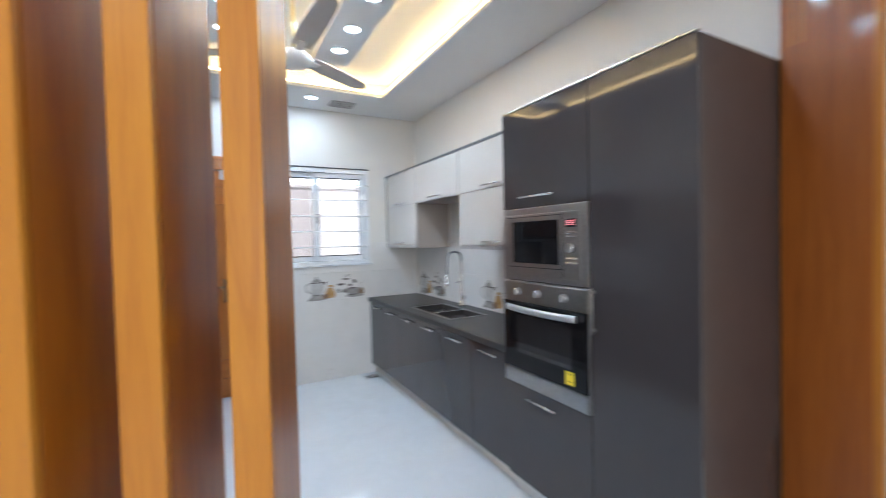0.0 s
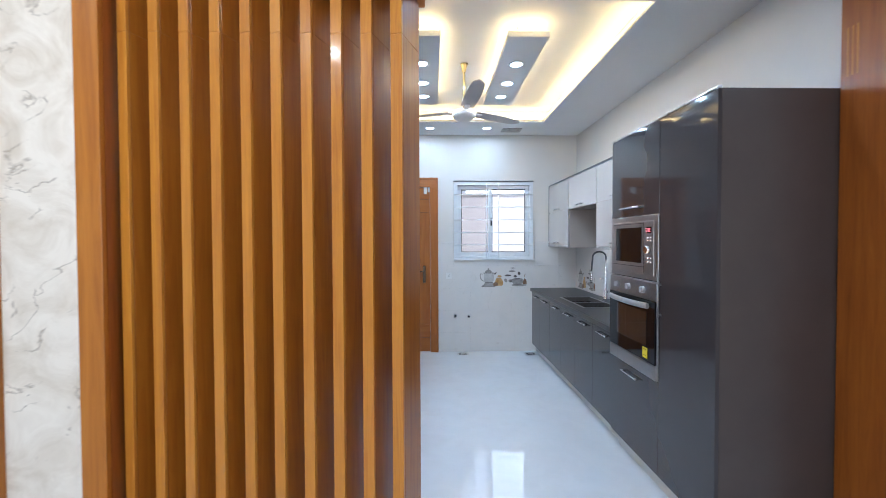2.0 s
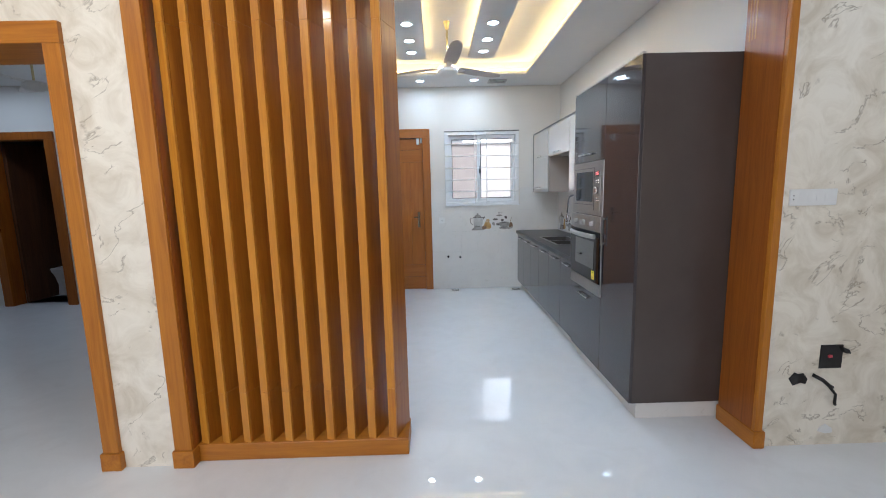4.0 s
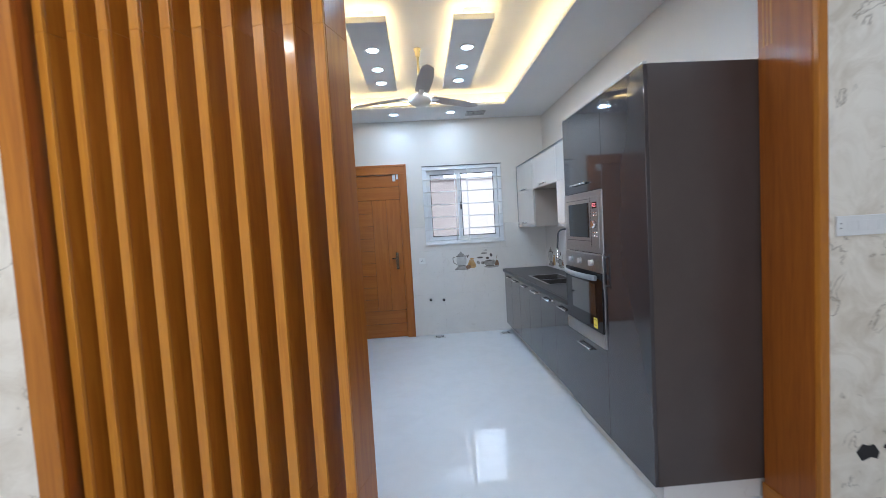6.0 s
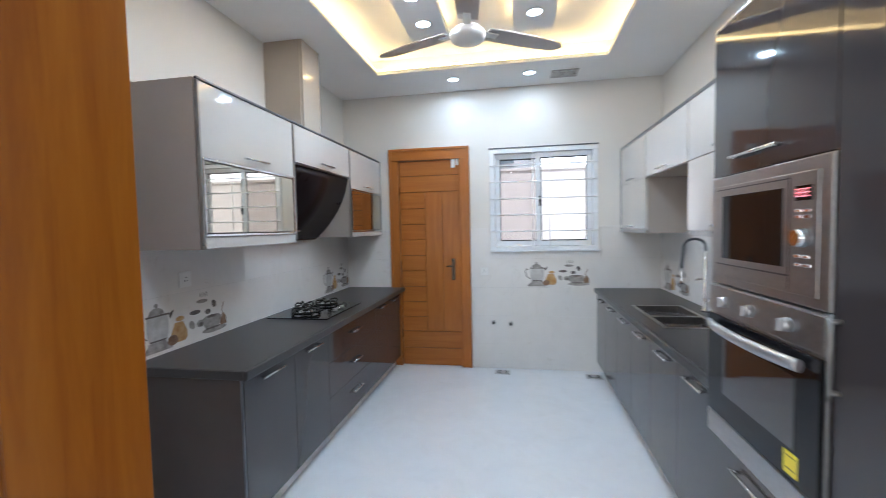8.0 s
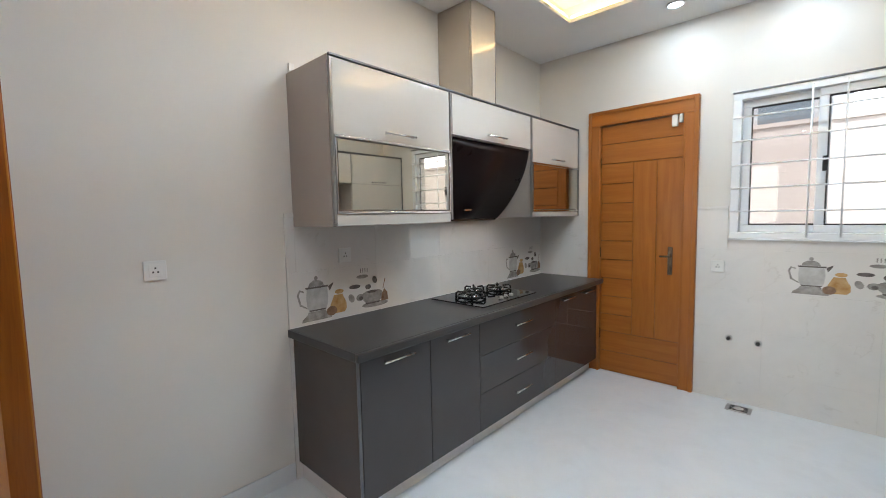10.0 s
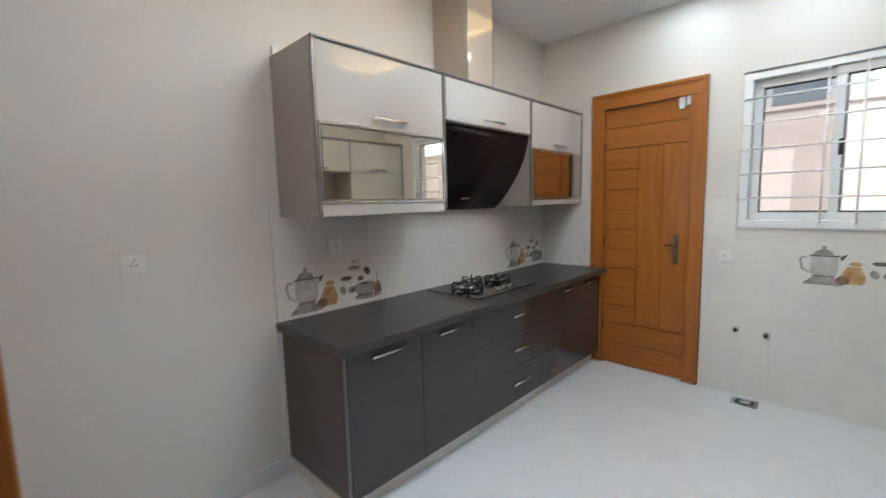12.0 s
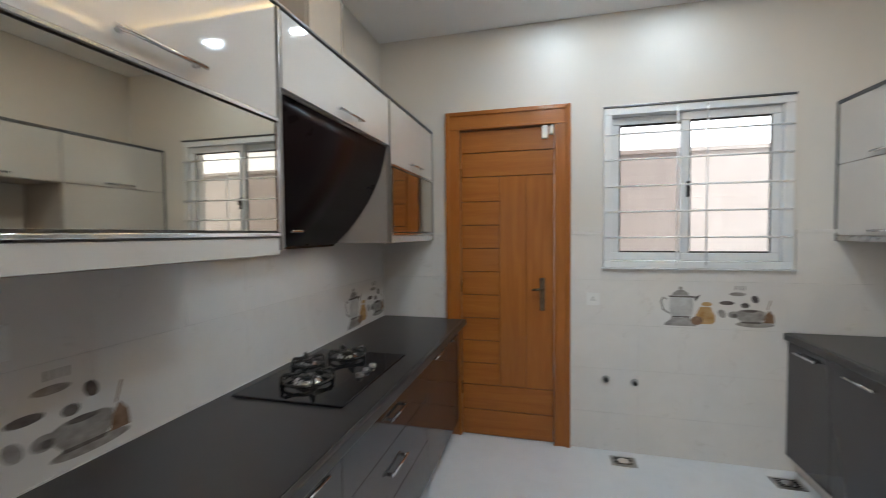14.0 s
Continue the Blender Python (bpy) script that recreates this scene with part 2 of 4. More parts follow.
def cyl(p0, p1, r0, r1=None, n=16, bm=None, caps=True):
    """A round bar from p0 to p1."""
    bm = bm or bmesh.new()
    p0, p1 = Vector(p0), Vector(p1)
    m = Matrix.Translation((p0 + p1) / 2) @ (p1 - p0).to_track_quat("Z", "Y").to_matrix().to_4x4()
    got = bmesh.ops.create_cone(bm, cap_ends=caps, segments=n, radius1=r0, radius2=r0 if r1 is None else r1, depth=(p1 - p0).length, matrix=m)
    for f in {f for v in got["verts"] for f in v.link_faces}:
        f.smooth = len(f.verts) == 4
    return bm


def tube(points, r, n=10, bm=None):
    """A bent bar along points."""
    bm = bm or bmesh.new()
    pts = [Vector(p) for p in points]
    rings = []
    up = Vector((0.01, 0.02, 1))
    for i, p in enumerate(pts):
        d = (pts[min(i + 1, len(pts) - 1)] - pts[max(i - 1, 0)]).normalized()
        a = d.cross(up)
        if a.length < 0.05:
            a = d.cross(Vector((0.02, 1, 0)))
        a.normalize()
        if rings and a.dot(last) < 0:
            a = -a
        last = a
        c = d.cross(a)
        rings.append([bm.verts.new(p + r * (math.cos(k * math.tau / n) * a + math.sin(k * math.tau / n) * c)) for k in range(n)])
    for r0, r1 in zip(rings, rings[1:]):
        for k in range(n):
            bm.faces.new((r0[k], r0[(k + 1) % n], r1[(k + 1) % n], r1[k])).smooth = True
    bm.faces.new(rings[0][::-1])
    bm.faces.new(rings[-1])
    return bm


def lathe(profile, centre, n=24, bm=None):
    """A turned body: (radius, height) pairs round a vertical axis."""
    bm = bm or bmesh.new()
    c = Vector(centre)
    rings = [[bm.verts.new(c + Vector((r * math.cos(k * math.tau / n), r * math.sin(k * math.tau / n), h))) for k in range(n)] for r, h in profile]
    for r0, r1 in zip(rings, rings[1:]):
        for k in range(n):
            bm.faces.new((r0[k], r0[(k + 1) % n], r1[(k + 1) % n], r1[k])).smooth = True
    bm.faces.new(rings[0][::-1])
    bm.faces.new(rings[-1])
    bmesh.ops.recalc_face_normals(bm, faces=bm.faces)
    return bm


def prism(outline, lo, hi, axis="y", bm=None):
    """An outline, pushed through along an axis from lo to hi. Its pairs are (x, z) for y, (y, z) for x and (x, y) for z."""
    bm = bm or bmesh.new()
    put = {"y": lambda a, b, h: (a, h, b), "x": lambda a, b, h: (h, a, b), "z": lambda a, b, h: (a, b, h)}[axis]
    r0 = [bm.verts.new(put(a, b, lo)) for a, b in outline]
    r1 = [bm.verts.new(put(a, b, hi)) for a, b in outline]
    n = len(outline)
    for k in range(n):
        bm.faces.new((r0[k], r0[(k + 1) % n], r1[(k + 1) % n], r1[k]))
    bm.faces.new(r0[::-1])
    bm.faces.new(r1)
    bmesh.ops.recalc_face_normals(bm, faces=bm.faces)
    return bm


# ---- plan: kitchen x XL..XR, y Y1..YB; hall y < Y0; the room beside it x < XL ----
XL, XR, Y0, Y1, YB = -0.82, 2.44, 0.66, 0.95, 4.66
ZC = 2.915          # underside of the kitchen ceiling
ZH = 2.64           # underside of the head of the opening
LX0, LX1, LY0 = -4.2, 3.6, -4.2   # hall
RX0, RY1 = -6.4, 4.3              # room beside the kitchen
ZT = 1.485          # top of the wall tiles

setting("floor", box(RX0 - 0.2, LX1 + 0.2, LY0 - 0.2, YB + 0.2, -0.15, 0.0), M_FLOOR, "glossy white polished porcelain floor", "floor")

# back wall with the window opening
WX0, WX1, WZ0, WZ1 = 0.785, 1.832, 1.245, 2.29
DX0, DX1, DZ = -0.306, 0.562, 2.343
bm = box(XL - 0.12, DX0 + 0.05, YB, YB + 0.2, 0, 3.3)
box(DX0 + 0.05, DX1 - 0.05, YB, YB + 0.2, DZ - 0.05, 3.3, bm=bm)
box(DX1 - 0.05, WX0, YB, YB + 0.2, 0, 3.3, bm=bm)
box(WX0, WX1, YB, YB + 0.2, 0, WZ0, bm=bm)
box(WX0, WX1, YB, YB + 0.2, WZ1, 3.3, bm=bm)
box(WX1, XR + 0.2, YB, YB + 0.2, 0, 3.3, bm=bm)
setting("wall_north", bm, M_WALL, "cream painted kitchen wall with a door and a window", "wall")
setting("wall_west", box(XL - 0.12, XL, Y1, YB, 0, 3.3), M_WALL, "cream painted wall behind the hob counter", "wall")
setting("wall_east", box(XR, XR + 0.2, Y1, YB, 0, 3.3), M_WALL, "cream painted wall behind the sink counter", "wall")
TK = 0.012          # thickness of the wall tiles, laid at the end of the file
# hall side of the wall between hall and kitchen
AX0, AX1, AZ = -3.0, -1.20, 2.26
bm = box(AX1, XL - 0.01, Y0, Y1, 0, 3.3)
box(AX0, AX1, Y0, Y1, AZ, 3.3, bm=bm)
box(LX0, AX0, Y0, Y1, 0, 3.3, bm=bm)
box(XL - 0.01, XR - 0.025, Y0, Y1, ZH + 0.09, 3.3, bm=bm)
box(XR - 0.025, LX1, Y0, Y1, 0, 3.3, bm=bm)
setting("wall_south", bm, M_MARBLE, "cream marble clad wall with dark veins", "wall")
bm = box(LX0 - 0.2, LX0, LY0, Y0, 0, 3.3)
setting("wall_hall_west", bm, M_WALL, "plain cream hall wall", "wall")
setting("wall_hall_east", box(LX1, LX1 + 0.2, LY0, Y1, 0, 3.3), M_WALL, "plain cream hall wall", "wall")
# unseen window opening, added with a lamp to light slats and marble
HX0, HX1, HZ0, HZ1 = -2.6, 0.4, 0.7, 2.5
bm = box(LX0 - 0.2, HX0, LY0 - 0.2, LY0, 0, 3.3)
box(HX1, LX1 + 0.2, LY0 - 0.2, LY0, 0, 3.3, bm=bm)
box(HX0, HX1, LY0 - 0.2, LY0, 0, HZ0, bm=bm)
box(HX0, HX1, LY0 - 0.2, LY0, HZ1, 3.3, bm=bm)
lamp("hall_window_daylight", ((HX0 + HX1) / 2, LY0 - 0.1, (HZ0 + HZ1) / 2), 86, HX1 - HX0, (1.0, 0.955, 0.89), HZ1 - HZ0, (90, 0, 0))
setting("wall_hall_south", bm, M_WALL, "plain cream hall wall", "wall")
# added sun block above the hall window, out of view
setting("canopy", box(HX0 - 2.0, HX1 + 2.0, LY0 - 4.5, LY0 - 0.2, 2.95, 3.1), M_CEIL, "unseen slab added to keep sun out of the hall", "canopy")
setting("ceiling_hall", box(LX0, LX1, LY0, Y0, 2.95, 3.1), M_CEIL, "plain white hall ceiling", "ceiling")
# room beside the kitchen
FX0, FX1, FZ = -5.42, -4.43, 2.36
bm = box(FX1, XL - 0.12, RY1, RY1 + 0.15, 0, 3.1)
box(FX0, FX1, RY1, RY1 + 0.15, FZ, 3.1, bm=bm)
box(RX0, FX0, RY1, RY1 + 0.15, 0, 3.1, bm=bm)
setting("wall_room_north", bm, M_WALL, "pale painted wall of the next room", "wall")
bm = box(RX0 - 0.2, RX0, Y0, RY1 + 1.6, 0, 3.1)
box(RX0, LX0, Y0, Y1, 0, 3.1, bm=bm)
setting("wall_room_west", bm, M_WALL, "pale painted wall of the next room", "wall")
setting("ceiling_room", box(RX0, XL - 0.12, Y1, RY1, 2.95, 3.1), M_CEIL, "plain white ceiling of the next room", "ceiling")
# the gloom of this room is put into the walls' dark colour
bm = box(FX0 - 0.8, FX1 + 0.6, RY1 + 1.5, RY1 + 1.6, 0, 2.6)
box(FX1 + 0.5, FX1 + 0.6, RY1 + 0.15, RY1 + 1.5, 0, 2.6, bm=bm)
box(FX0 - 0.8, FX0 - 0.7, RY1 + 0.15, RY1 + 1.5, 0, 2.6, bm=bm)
setting("wall_bathroom", bm, noisy("unlit_wall_tile", (0.10, 0.09, 0.095), (0.15, 0.135, 0.14), 0.25, 5.0), "tiled wall of an unlit room, coloured dark for its gloom", "wall")
setting("ceiling_bathroom", box(FX0 - 0.8, FX1 + 0.6, RY1 + 0.15, RY1 + 1.6, 2.6, 2.7), M_CEIL, "ceiling of an unlit room", "ceiling")
setting("floor_bathroom", box(FX0 - 0.8, FX1 + 0.6, RY1 + 0.15, RY1 + 1.6, -0.15, 0.0), M_FLOOR, "white floor of an unlit room", "floor")

# kitchen ceiling with a stepped tray and hidden light strips
TX0, TX1, TY0, TY1 = -0.207, 1.816, 1.52, 4.04
CB, ZU = 0.09, 3.075
bm = box(XL, TX0, Y1, YB, ZC, ZC + 0.03)
box(TX1, XR, Y1, YB, ZC, ZC + 0.03, bm=bm)
box(TX0, TX1, Y1, TY0, ZC, ZC + 0.03, bm=bm)
box(TX0, TX1, TY1, YB, ZC, ZC + 0.03, bm=bm)
box(XL, TX0 - CB, Y1, YB, ZC + 0.03, ZU, bm=bm)
box(TX1 + CB, XR, Y1, YB, ZC + 0.03, ZU, bm=bm)
box(TX0 - CB, TX1 + CB, Y1, TY0 - CB, ZC + 0.03, ZU, bm=bm)
box(TX0 - CB, TX1 + CB, TY1 + CB, YB, ZC + 0.03, ZU, bm=bm)
box(XL, XR, Y1, YB, ZU, ZU + 0.15, bm=bm)
setting("ceiling", bm, M_CEIL, "white plaster kitchen ceiling with a lit tray recess", "ceiling")
for name, b in (("west", (TX0 - 0.035, TX0 - 0.02, TY0, TY1)), ("east", (TX1 + 0.02, TX1 + 0.035, TY0, TY1)),
                ("south", (TX0, TX1, TY0 - 0.035, TY0 - 0.02)), ("north", (TX0, TX1, TY1 + 0.02, TY1 + 0.035))):
    t = thing("led_strip", (b[0], b[2], ZC + 0.044), "warm white light strip hidden in the ceiling tray", "light strip", "tray light strips")
    part("strip", box(*b, ZC + 0.044, ZC + 0.059, 0.003), M_LED, t)

# ---- opening between hall and kitchen: lining, head and slatted screen ----
t = thing("door_lining", (XL, Y0, 0), "orange stained wooden lining with base blocks round the opening", "door lining", kind="structure")
part("post", box(-0.832, -0.738, Y0 - 0.02, Y1 + 0.012, 0.1, ZH, 0.004), M_WOOD, t)
part("base_block", box(-0.842, -0.728, Y0 - 0.03, Y1 + 0.02, 0.0, 0.1, 0.005), M_WOODY, t)
part("post", box(2.372, XR - 0.026, Y0 - 0.015, Y1 + 0.0, 0.1, ZH, 0.004), M_WOOD, t)
part("base_block", box(2.362, XR - 0.014, Y0 - 0.025, Y1 + 0.003, 0.0, 0.1, 0.005), M_WOODY, t)
# thin boards whose darker colour carries shade on the posts' inner faces
part("lining_board", box(2.369, 2.372, Y0 + 0.012, Y1 - 0.006, 0.1, ZH - 0.003), M_LINING, t, "lining board in dark veneer, deepened for shade")
part("lining_board", box(-0.738, -0.735, Y0 + 0.0, Y1 + 0.006, 0.1, ZH - 0.003), M_LINING, t, "lining board in dark veneer, deepened for shade")
part("lining_board", box(-0.826, -0.756, Y1 + 0.012, Y1 + 0.015, 0.1, ZH - 0.003), M_LINING, t, "lining board in dark veneer, deepened for shade")
part("head", box(-0.832, XR - 0.026, Y0 - 0.02, Y1 + 0.0, ZH, ZH + 0.088, 0.004), M_WOODX, t)

scr = thing("slatted_screen", (-0.16, 0.8, 0), "orange stained wooden screen of upright angled slats", "room divider")
part("bottom_rail", box(-0.734, 0.44, 0.69, 0.905, 0.0, 0.1, 0.005), M_WOODX, scr)
part("top_rail", box(-0.734, 0.462, 0.68, 0.91, 2.525, ZH, 0.006), M_WOODX, scr)
for i in range(10):  # each slat: shade-toned board, recessed joint, front lipping toned as lit
    turn = pose(0.383 - 0.1165 * i, 0.790, 0, 0, 0, -19)
    for z0, z1 in ((0.1, 0.392), (0.393, 2.312), (2.313, 2.525)):
        bm = box(-0.0232, 0.0232, -0.0785, 0.095, z0, z1, 0.0008, seg=1)
        box(-0.0195, 0.0195, -0.0835, -0.0785, z0, z1, bm=bm)
        bmesh.ops.transform(bm, matrix=turn, verts=bm.verts)
        slat = part("slat", bm, M_SHADESLAT, scr)
        bm = box(-0.024, 0.024, -0.095, -0.0825, z0, z1, 0.0012, seg=1)
        bmesh.ops.transform(bm, matrix=turn, verts=bm.verts)
        part("lipping", bm, M_LITLIP, slat, "slat front edge, paler for the light on it")

# wooden frame of the opening to the next room
t = thing("door_frame", (AX1, Y0, 0), "orange stained wooden frame round an open doorway", "door frame", kind="structure")
part("jamb", box(-1.214, -1.128, Y0 - 0.025, Y1 + 0.01, 0.1, 2.205, 0.004), M_WOOD, t)
part("base_block", box(-1.226, -1.118, Y0 - 0.035, Y1 + 0.015, 0.0, 0.1, 0.005), M_WOODY, t)
part("head", box(-3.1, -1.128, Y0 - 0.025, Y1 + 0.01, 2.205, 2.305, 0.004), M_WOODX, t)
part("jamb", box(-3.1, -2.96, Y0 - 0.025, Y1 + 0.01, 0.0, 2.205, 0.004), M_WOOD, t)

# ---- tall unit ----
GX = 1.805
tall = thing("tall_cabinet", (2.1, 1.5, 0), "tall dark grey gloss cabinet with built-in ovens", "cabinet")
bm = box(GX + 0.02, XR - 0.014, 0.955, 2.078, 0.116, 2.205, 0.002)
part("carcass", bm, M_GREYMATT, tall)
part("plinth", box(GX + 0.06, XR - 0.014, 0.985, 2.078, 0.0, 0.116), M_TILE, tall, "white tiled plinth")
doors = {"pantry": (0.955, 1.442, 0.118, 2.203), "top": (1.446, 2.078, 1.662, 2.203), "drawer": (1.446, 2.078, 0.118, 0.668)}
for key, (a, b, z0, z1) in doors.items():
    d = part("door" if key != "drawer" else "drawer_front", box(GX, GX + 0.019, a, b, z0, z1, 0.0015), M_GREY, tall)

mw = thing("microwave_oven", (GX, 1.76, 1.26), "built-in stainless steel microwave with a red display", "microwave")
part("body", box(GX - 0.004, GX + 0.018, 1.448, 2.076, 1.262, 1.658, 0.003), M_STEEL, mw)
ov = thing("oven", (GX, 1.76, 0.67), "built-in stainless steel oven with a black glass door", "oven")
part("body", box(GX - 0.006, GX + 0.018, 1.448, 2.076, 0.672, 1.256, 0.003), M_STEEL, ov)

# ---- lower units and worktops ----
lw = thing("worktop", (-0.5, 3.3, 0.815), "dark grey granite worktop over the hob units", "worktop")
part("slab", box(XL + TK + 0.002, -0.19, 1.965, YB - TK - 0.002, 0.817, 0.857), M_GRANITE, lw)
part("front_edge", box(-0.19, -0.165, 1.952, YB - TK - 0.002, 0.815, 0.857, 0.006), M_GRANITE, lw)
part("end_edge", box(XL + TK + 0.002, -0.19, 1.952, 1.965, 0.815, 0.857, 0.004), M_GRANITE, lw)
part("sealant", box(XL + TK + 0.0005, XL + TK + 0.006, 1.965, YB - TK - 0.002, 0.8572, 0.861, 0.001), M_PLASTIC, lw, "white sealant line along the tiles")
rw = thing("worktop", (2.1, 3.4, 0.815), "dark grey granite worktop with a sink cut-out", "worktop")
SX0, SX1, SY0, SY1 = 1.93, 2.27, 2.98, 3.71
part("front_edge", box(1.806, 1.83, 2.082, YB - TK - 0.002, 0.815, 0.857, 0.006), M_GRANITE, rw)
bm = box(1.83, SX0, 2.082, YB - TK - 0.002, 0.817, 0.857)
box(SX1, XR - TK - 0.002, 2.082, YB - TK - 0.002, 0.817, 0.857, bm=bm)
box(SX0, SX1, 2.082, SY0, 0.817, 0.857, bm=bm)
box(SX0, SX1, SY1, YB - TK - 0.002, 0.817, 0.857, bm=bm)
part("slab", bm, M_GRANITE, rw)


def bar_handle(parent, centre, along, out, length=0.2, label="brushed chrome bar handle", mat=None):
    """A flat bar on two feet, along one axis, standing off along out."""
    c, a, o = Vector(centre), Vector(along), Vector(out)
    bm = bmesh.new()
    for s in (-1, 1):
        foot = c + a * s * (length / 2 - 0.018)
        cyl(foot, foot + o * 0.022, 0.0065, n=8, bm=bm)
    lo, hi = c - a * length / 2 + o * 0.02, c + a * length / 2 + o * 0.02
    cyl(lo, hi, 0.0058, n=8, bm=bm)
    return part("handle", bm, mat or M_HANDLE, parent, label)


def base_unit(x_back, x_front, y0, y1, fronts, label, group):
    """A floor unit with a carcass, a plinth and fronts given as (y0, y1, z0, z1, handle height)."""
    s = 1 if x_front > x_back else -1
    t = thing("base_cabinet", ((x_back + x_front) / 2, (y0 + y1) / 2, 0), label, "cabinet", group)
    inner = x_front - s * 0.019
    part("carcass", box(min(x_back, inner), max(x_back, inner), y0 + 0.001, y1 - 0.001, 0.105, 0.816), M_GREYMATT, t)
    pf = x_front - s * 0.06
    part("plinth", box(min(x_back, pf), max(x_back, pf), y0 + 0.001, y1 - 0.001, 0.0, 0.105), M_TILE, t, "white tiled plinth")
    for a, b, z0, z1, hz in fronts:
        d = part("door" if z1 - z0 > 0.3 else "drawer_front", box(min(inner + s * 0.001, x_front), max(inner + s * 0.001, x_front), a + 0.0015, b - 0.0015, z0 + 0.0015, z1 - 0.0015, 0.0015), M_GREY, t)
        bar_handle(d, (x_front, (a + b) / 2, hz), (0, 1, 0), (s, 0, 0))
    return t


XF = -0.222
base_unit(XL + TK + 0.002, XF, 2.0, 2.885, [(2.001, 2.456, 0.105, 0.812, 0.762), (2.456, 2.885, 0.105, 0.812, 0.762)], "dark grey gloss two-door base cabinet at the counter's end", "hob side base cabinets")
base_unit(XL + TK + 0.002, XF, 2.885, 3.845, [(2.885, 3.845, 0.105, 0.345, 0.235), (2.885, 3.845, 0.345, 0.585, 0.472), (2.885, 3.845, 0.585, 0.812, 0.706)], "dark grey gloss three-drawer base cabinet under the hob", "hob side base cabinets")
base_unit(XL + TK + 0.002, XF, 3.845, YB - 0.016, [(3.845, 4.25, 0.105, 0.812, 0.762), (4.25, YB - 0.018, 0.105, 0.812, 0.762)], "dark grey gloss two-door base cabinet beside the wooden door", "hob side base cabinets")
t = thing("end_panel", (-0.5, 2.0, 0.1), "dark grey side panel with a thin metal edge strip", "cabinet panel")
part("panel", box(XL + TK + 0.002, XF + 0.001, 1.983, 1.999, 0.1, 0.816, 0.001), M_GREYMATT, t)
part("edge_strip", box(XF - 0.004, XF + 0.0025, 1.9815, 1.9955, 0.1, 0.8155, 0.001), M_DARKALU, t, "thin metal edge strip")
ys = [2.083, 2.51, 2.94, 3.37, 3.8, 4.23, YB - 0.016]
for k in range(3):
    a, m, b = ys[2 * k], ys[2 * k + 1], ys[2 * k + 2]
    base_unit(XR - TK - 0.002, 1.83, a, b, [(a, m, 0.105, 0.812, 0.762), (m, b, 0.105, 0.812, 0.762)], "dark grey gloss two-door base cabinet under the sink counter", "sink side base cabinets")

# ---- wall units ----
UX = -0.41


def wall_unit(x_back, x_front, y0, y1, z0, z1, label, group):
    s = 1 if x_front > x_back else -1
    t = thing("wall_cabinet", ((x_back + x_front) / 2, (y0 + y1) / 2, z0), label, "cabinet", group)
    inner = x_front - s * 0.02
    bm = box(min(x_back, inner), max(x_back, inner), y0 + 0.001, y1 - 0.001, z0, z1)
    return t, s, inner, bm


def front(t, s, x_front, y0, y1, z0, z1, mat, edge, hz=None, name="door", label="", gap=0.0015):
    x0, x1 = sorted((x_front, x_front - s * 0.018))
    d = part(name, box(x0, x1, y0 + gap, y1 - gap, z0 + gap, z1 - gap, 0.001), mat, t, label)
    if hz:
        bar_handle(d, (x_front, (y0 + y1) / 2, hz), (0, 1, 0), (s, 0, 0), 0.22)
    return d


t, s, inner, bm = wall_unit(XL, UX, 2.02, 2.865, 1.412, 2.22, "cream gloss wall cabinet with a mirrored lower panel", "hob side wall cabinets")
part("carcass", bm, M_TAUPE, t)
front(t, s, UX, 2.035, 2.852, 1.85, 2.205, M_CREAM, None, 1.893)
front(t, s, UX, 2.05, 2.84, 1.49, 1.835, M_MIRROR, None, name="mirror_panel", label="bronze tinted mirror panel")
front(t, s, UX, 2.035, 2.852, 1.414, 1.47, M_CREAM, None, name="valance")
t, s, inner, bm = wall_unit(XL, UX, 2.867, 3.813, 1.95, 2.22, "cream gloss flap cabinet above the cooker hood", "hob side wall cabinets")
part("carcass", bm, M_TAUPE, t)
front(t, s, UX, 2.88, 3.80, 1.955, 2.205, M_CREAM, None, 1.993)
t, s, inner, bm = wall_unit(XL, UX, 3.815, 4.645, 1.43, 2.22, "cream gloss wall cabinet with a mirrored panel beside the door", "hob side wall cabinets")
part("carcass", bm, M_TAUPE, t)
front(t, s, UX, 3.83, 4.63, 1.865, 2.205, M_CREAM, None, 1.905)
front(t, s, UX, 3.845, 4.615, 1.49, 1.85, M_MIRROR, None, name="mirror_panel", label="bronze tinted mirror panel")
front(t, s, UX, 3.83, 4.63, 1.432, 1.47, M_CREAM, None, name="valance")

RX = 2.06
for a, b, kind, label in ((2.083, 3.022, "door", "cream gloss wall cabinet beside the tall unit"), (3.024, 3.85, "niche", "cream gloss flap cabinet over an open niche"), (3.852, 4.645, "door", "cream gloss wall cabinet in the corner beside the window")):
    z0 = 1.415
    t, s, inner, bm = wall_unit(XR, RX, a, b, 1.86 if kind == "niche" else z0, 2.23, label, "sink side wall cabinets")
    part("carcass", bm, M_TAUPE, t)
    front(t, s, RX, a + 0.003, b - 0.003, 1.862, 2.212, M_CREAM, None, 1.89)
    if kind == "door":
        front(t, s, RX, a + 0.003, b - 0.003, 1.448, 1.86, M_CREAM, None, 1.475)
        front(t, s, RX, a + 0.003, b - 0.003, 1.416, 1.446, M_ALU, None, name="bottom_rail")
    part("top_edge", box(RX - 0.004, RX + 0.02, a, b, 2.213, 2.232, 0.001), M_DARKALU, t, "dark aluminium edge")

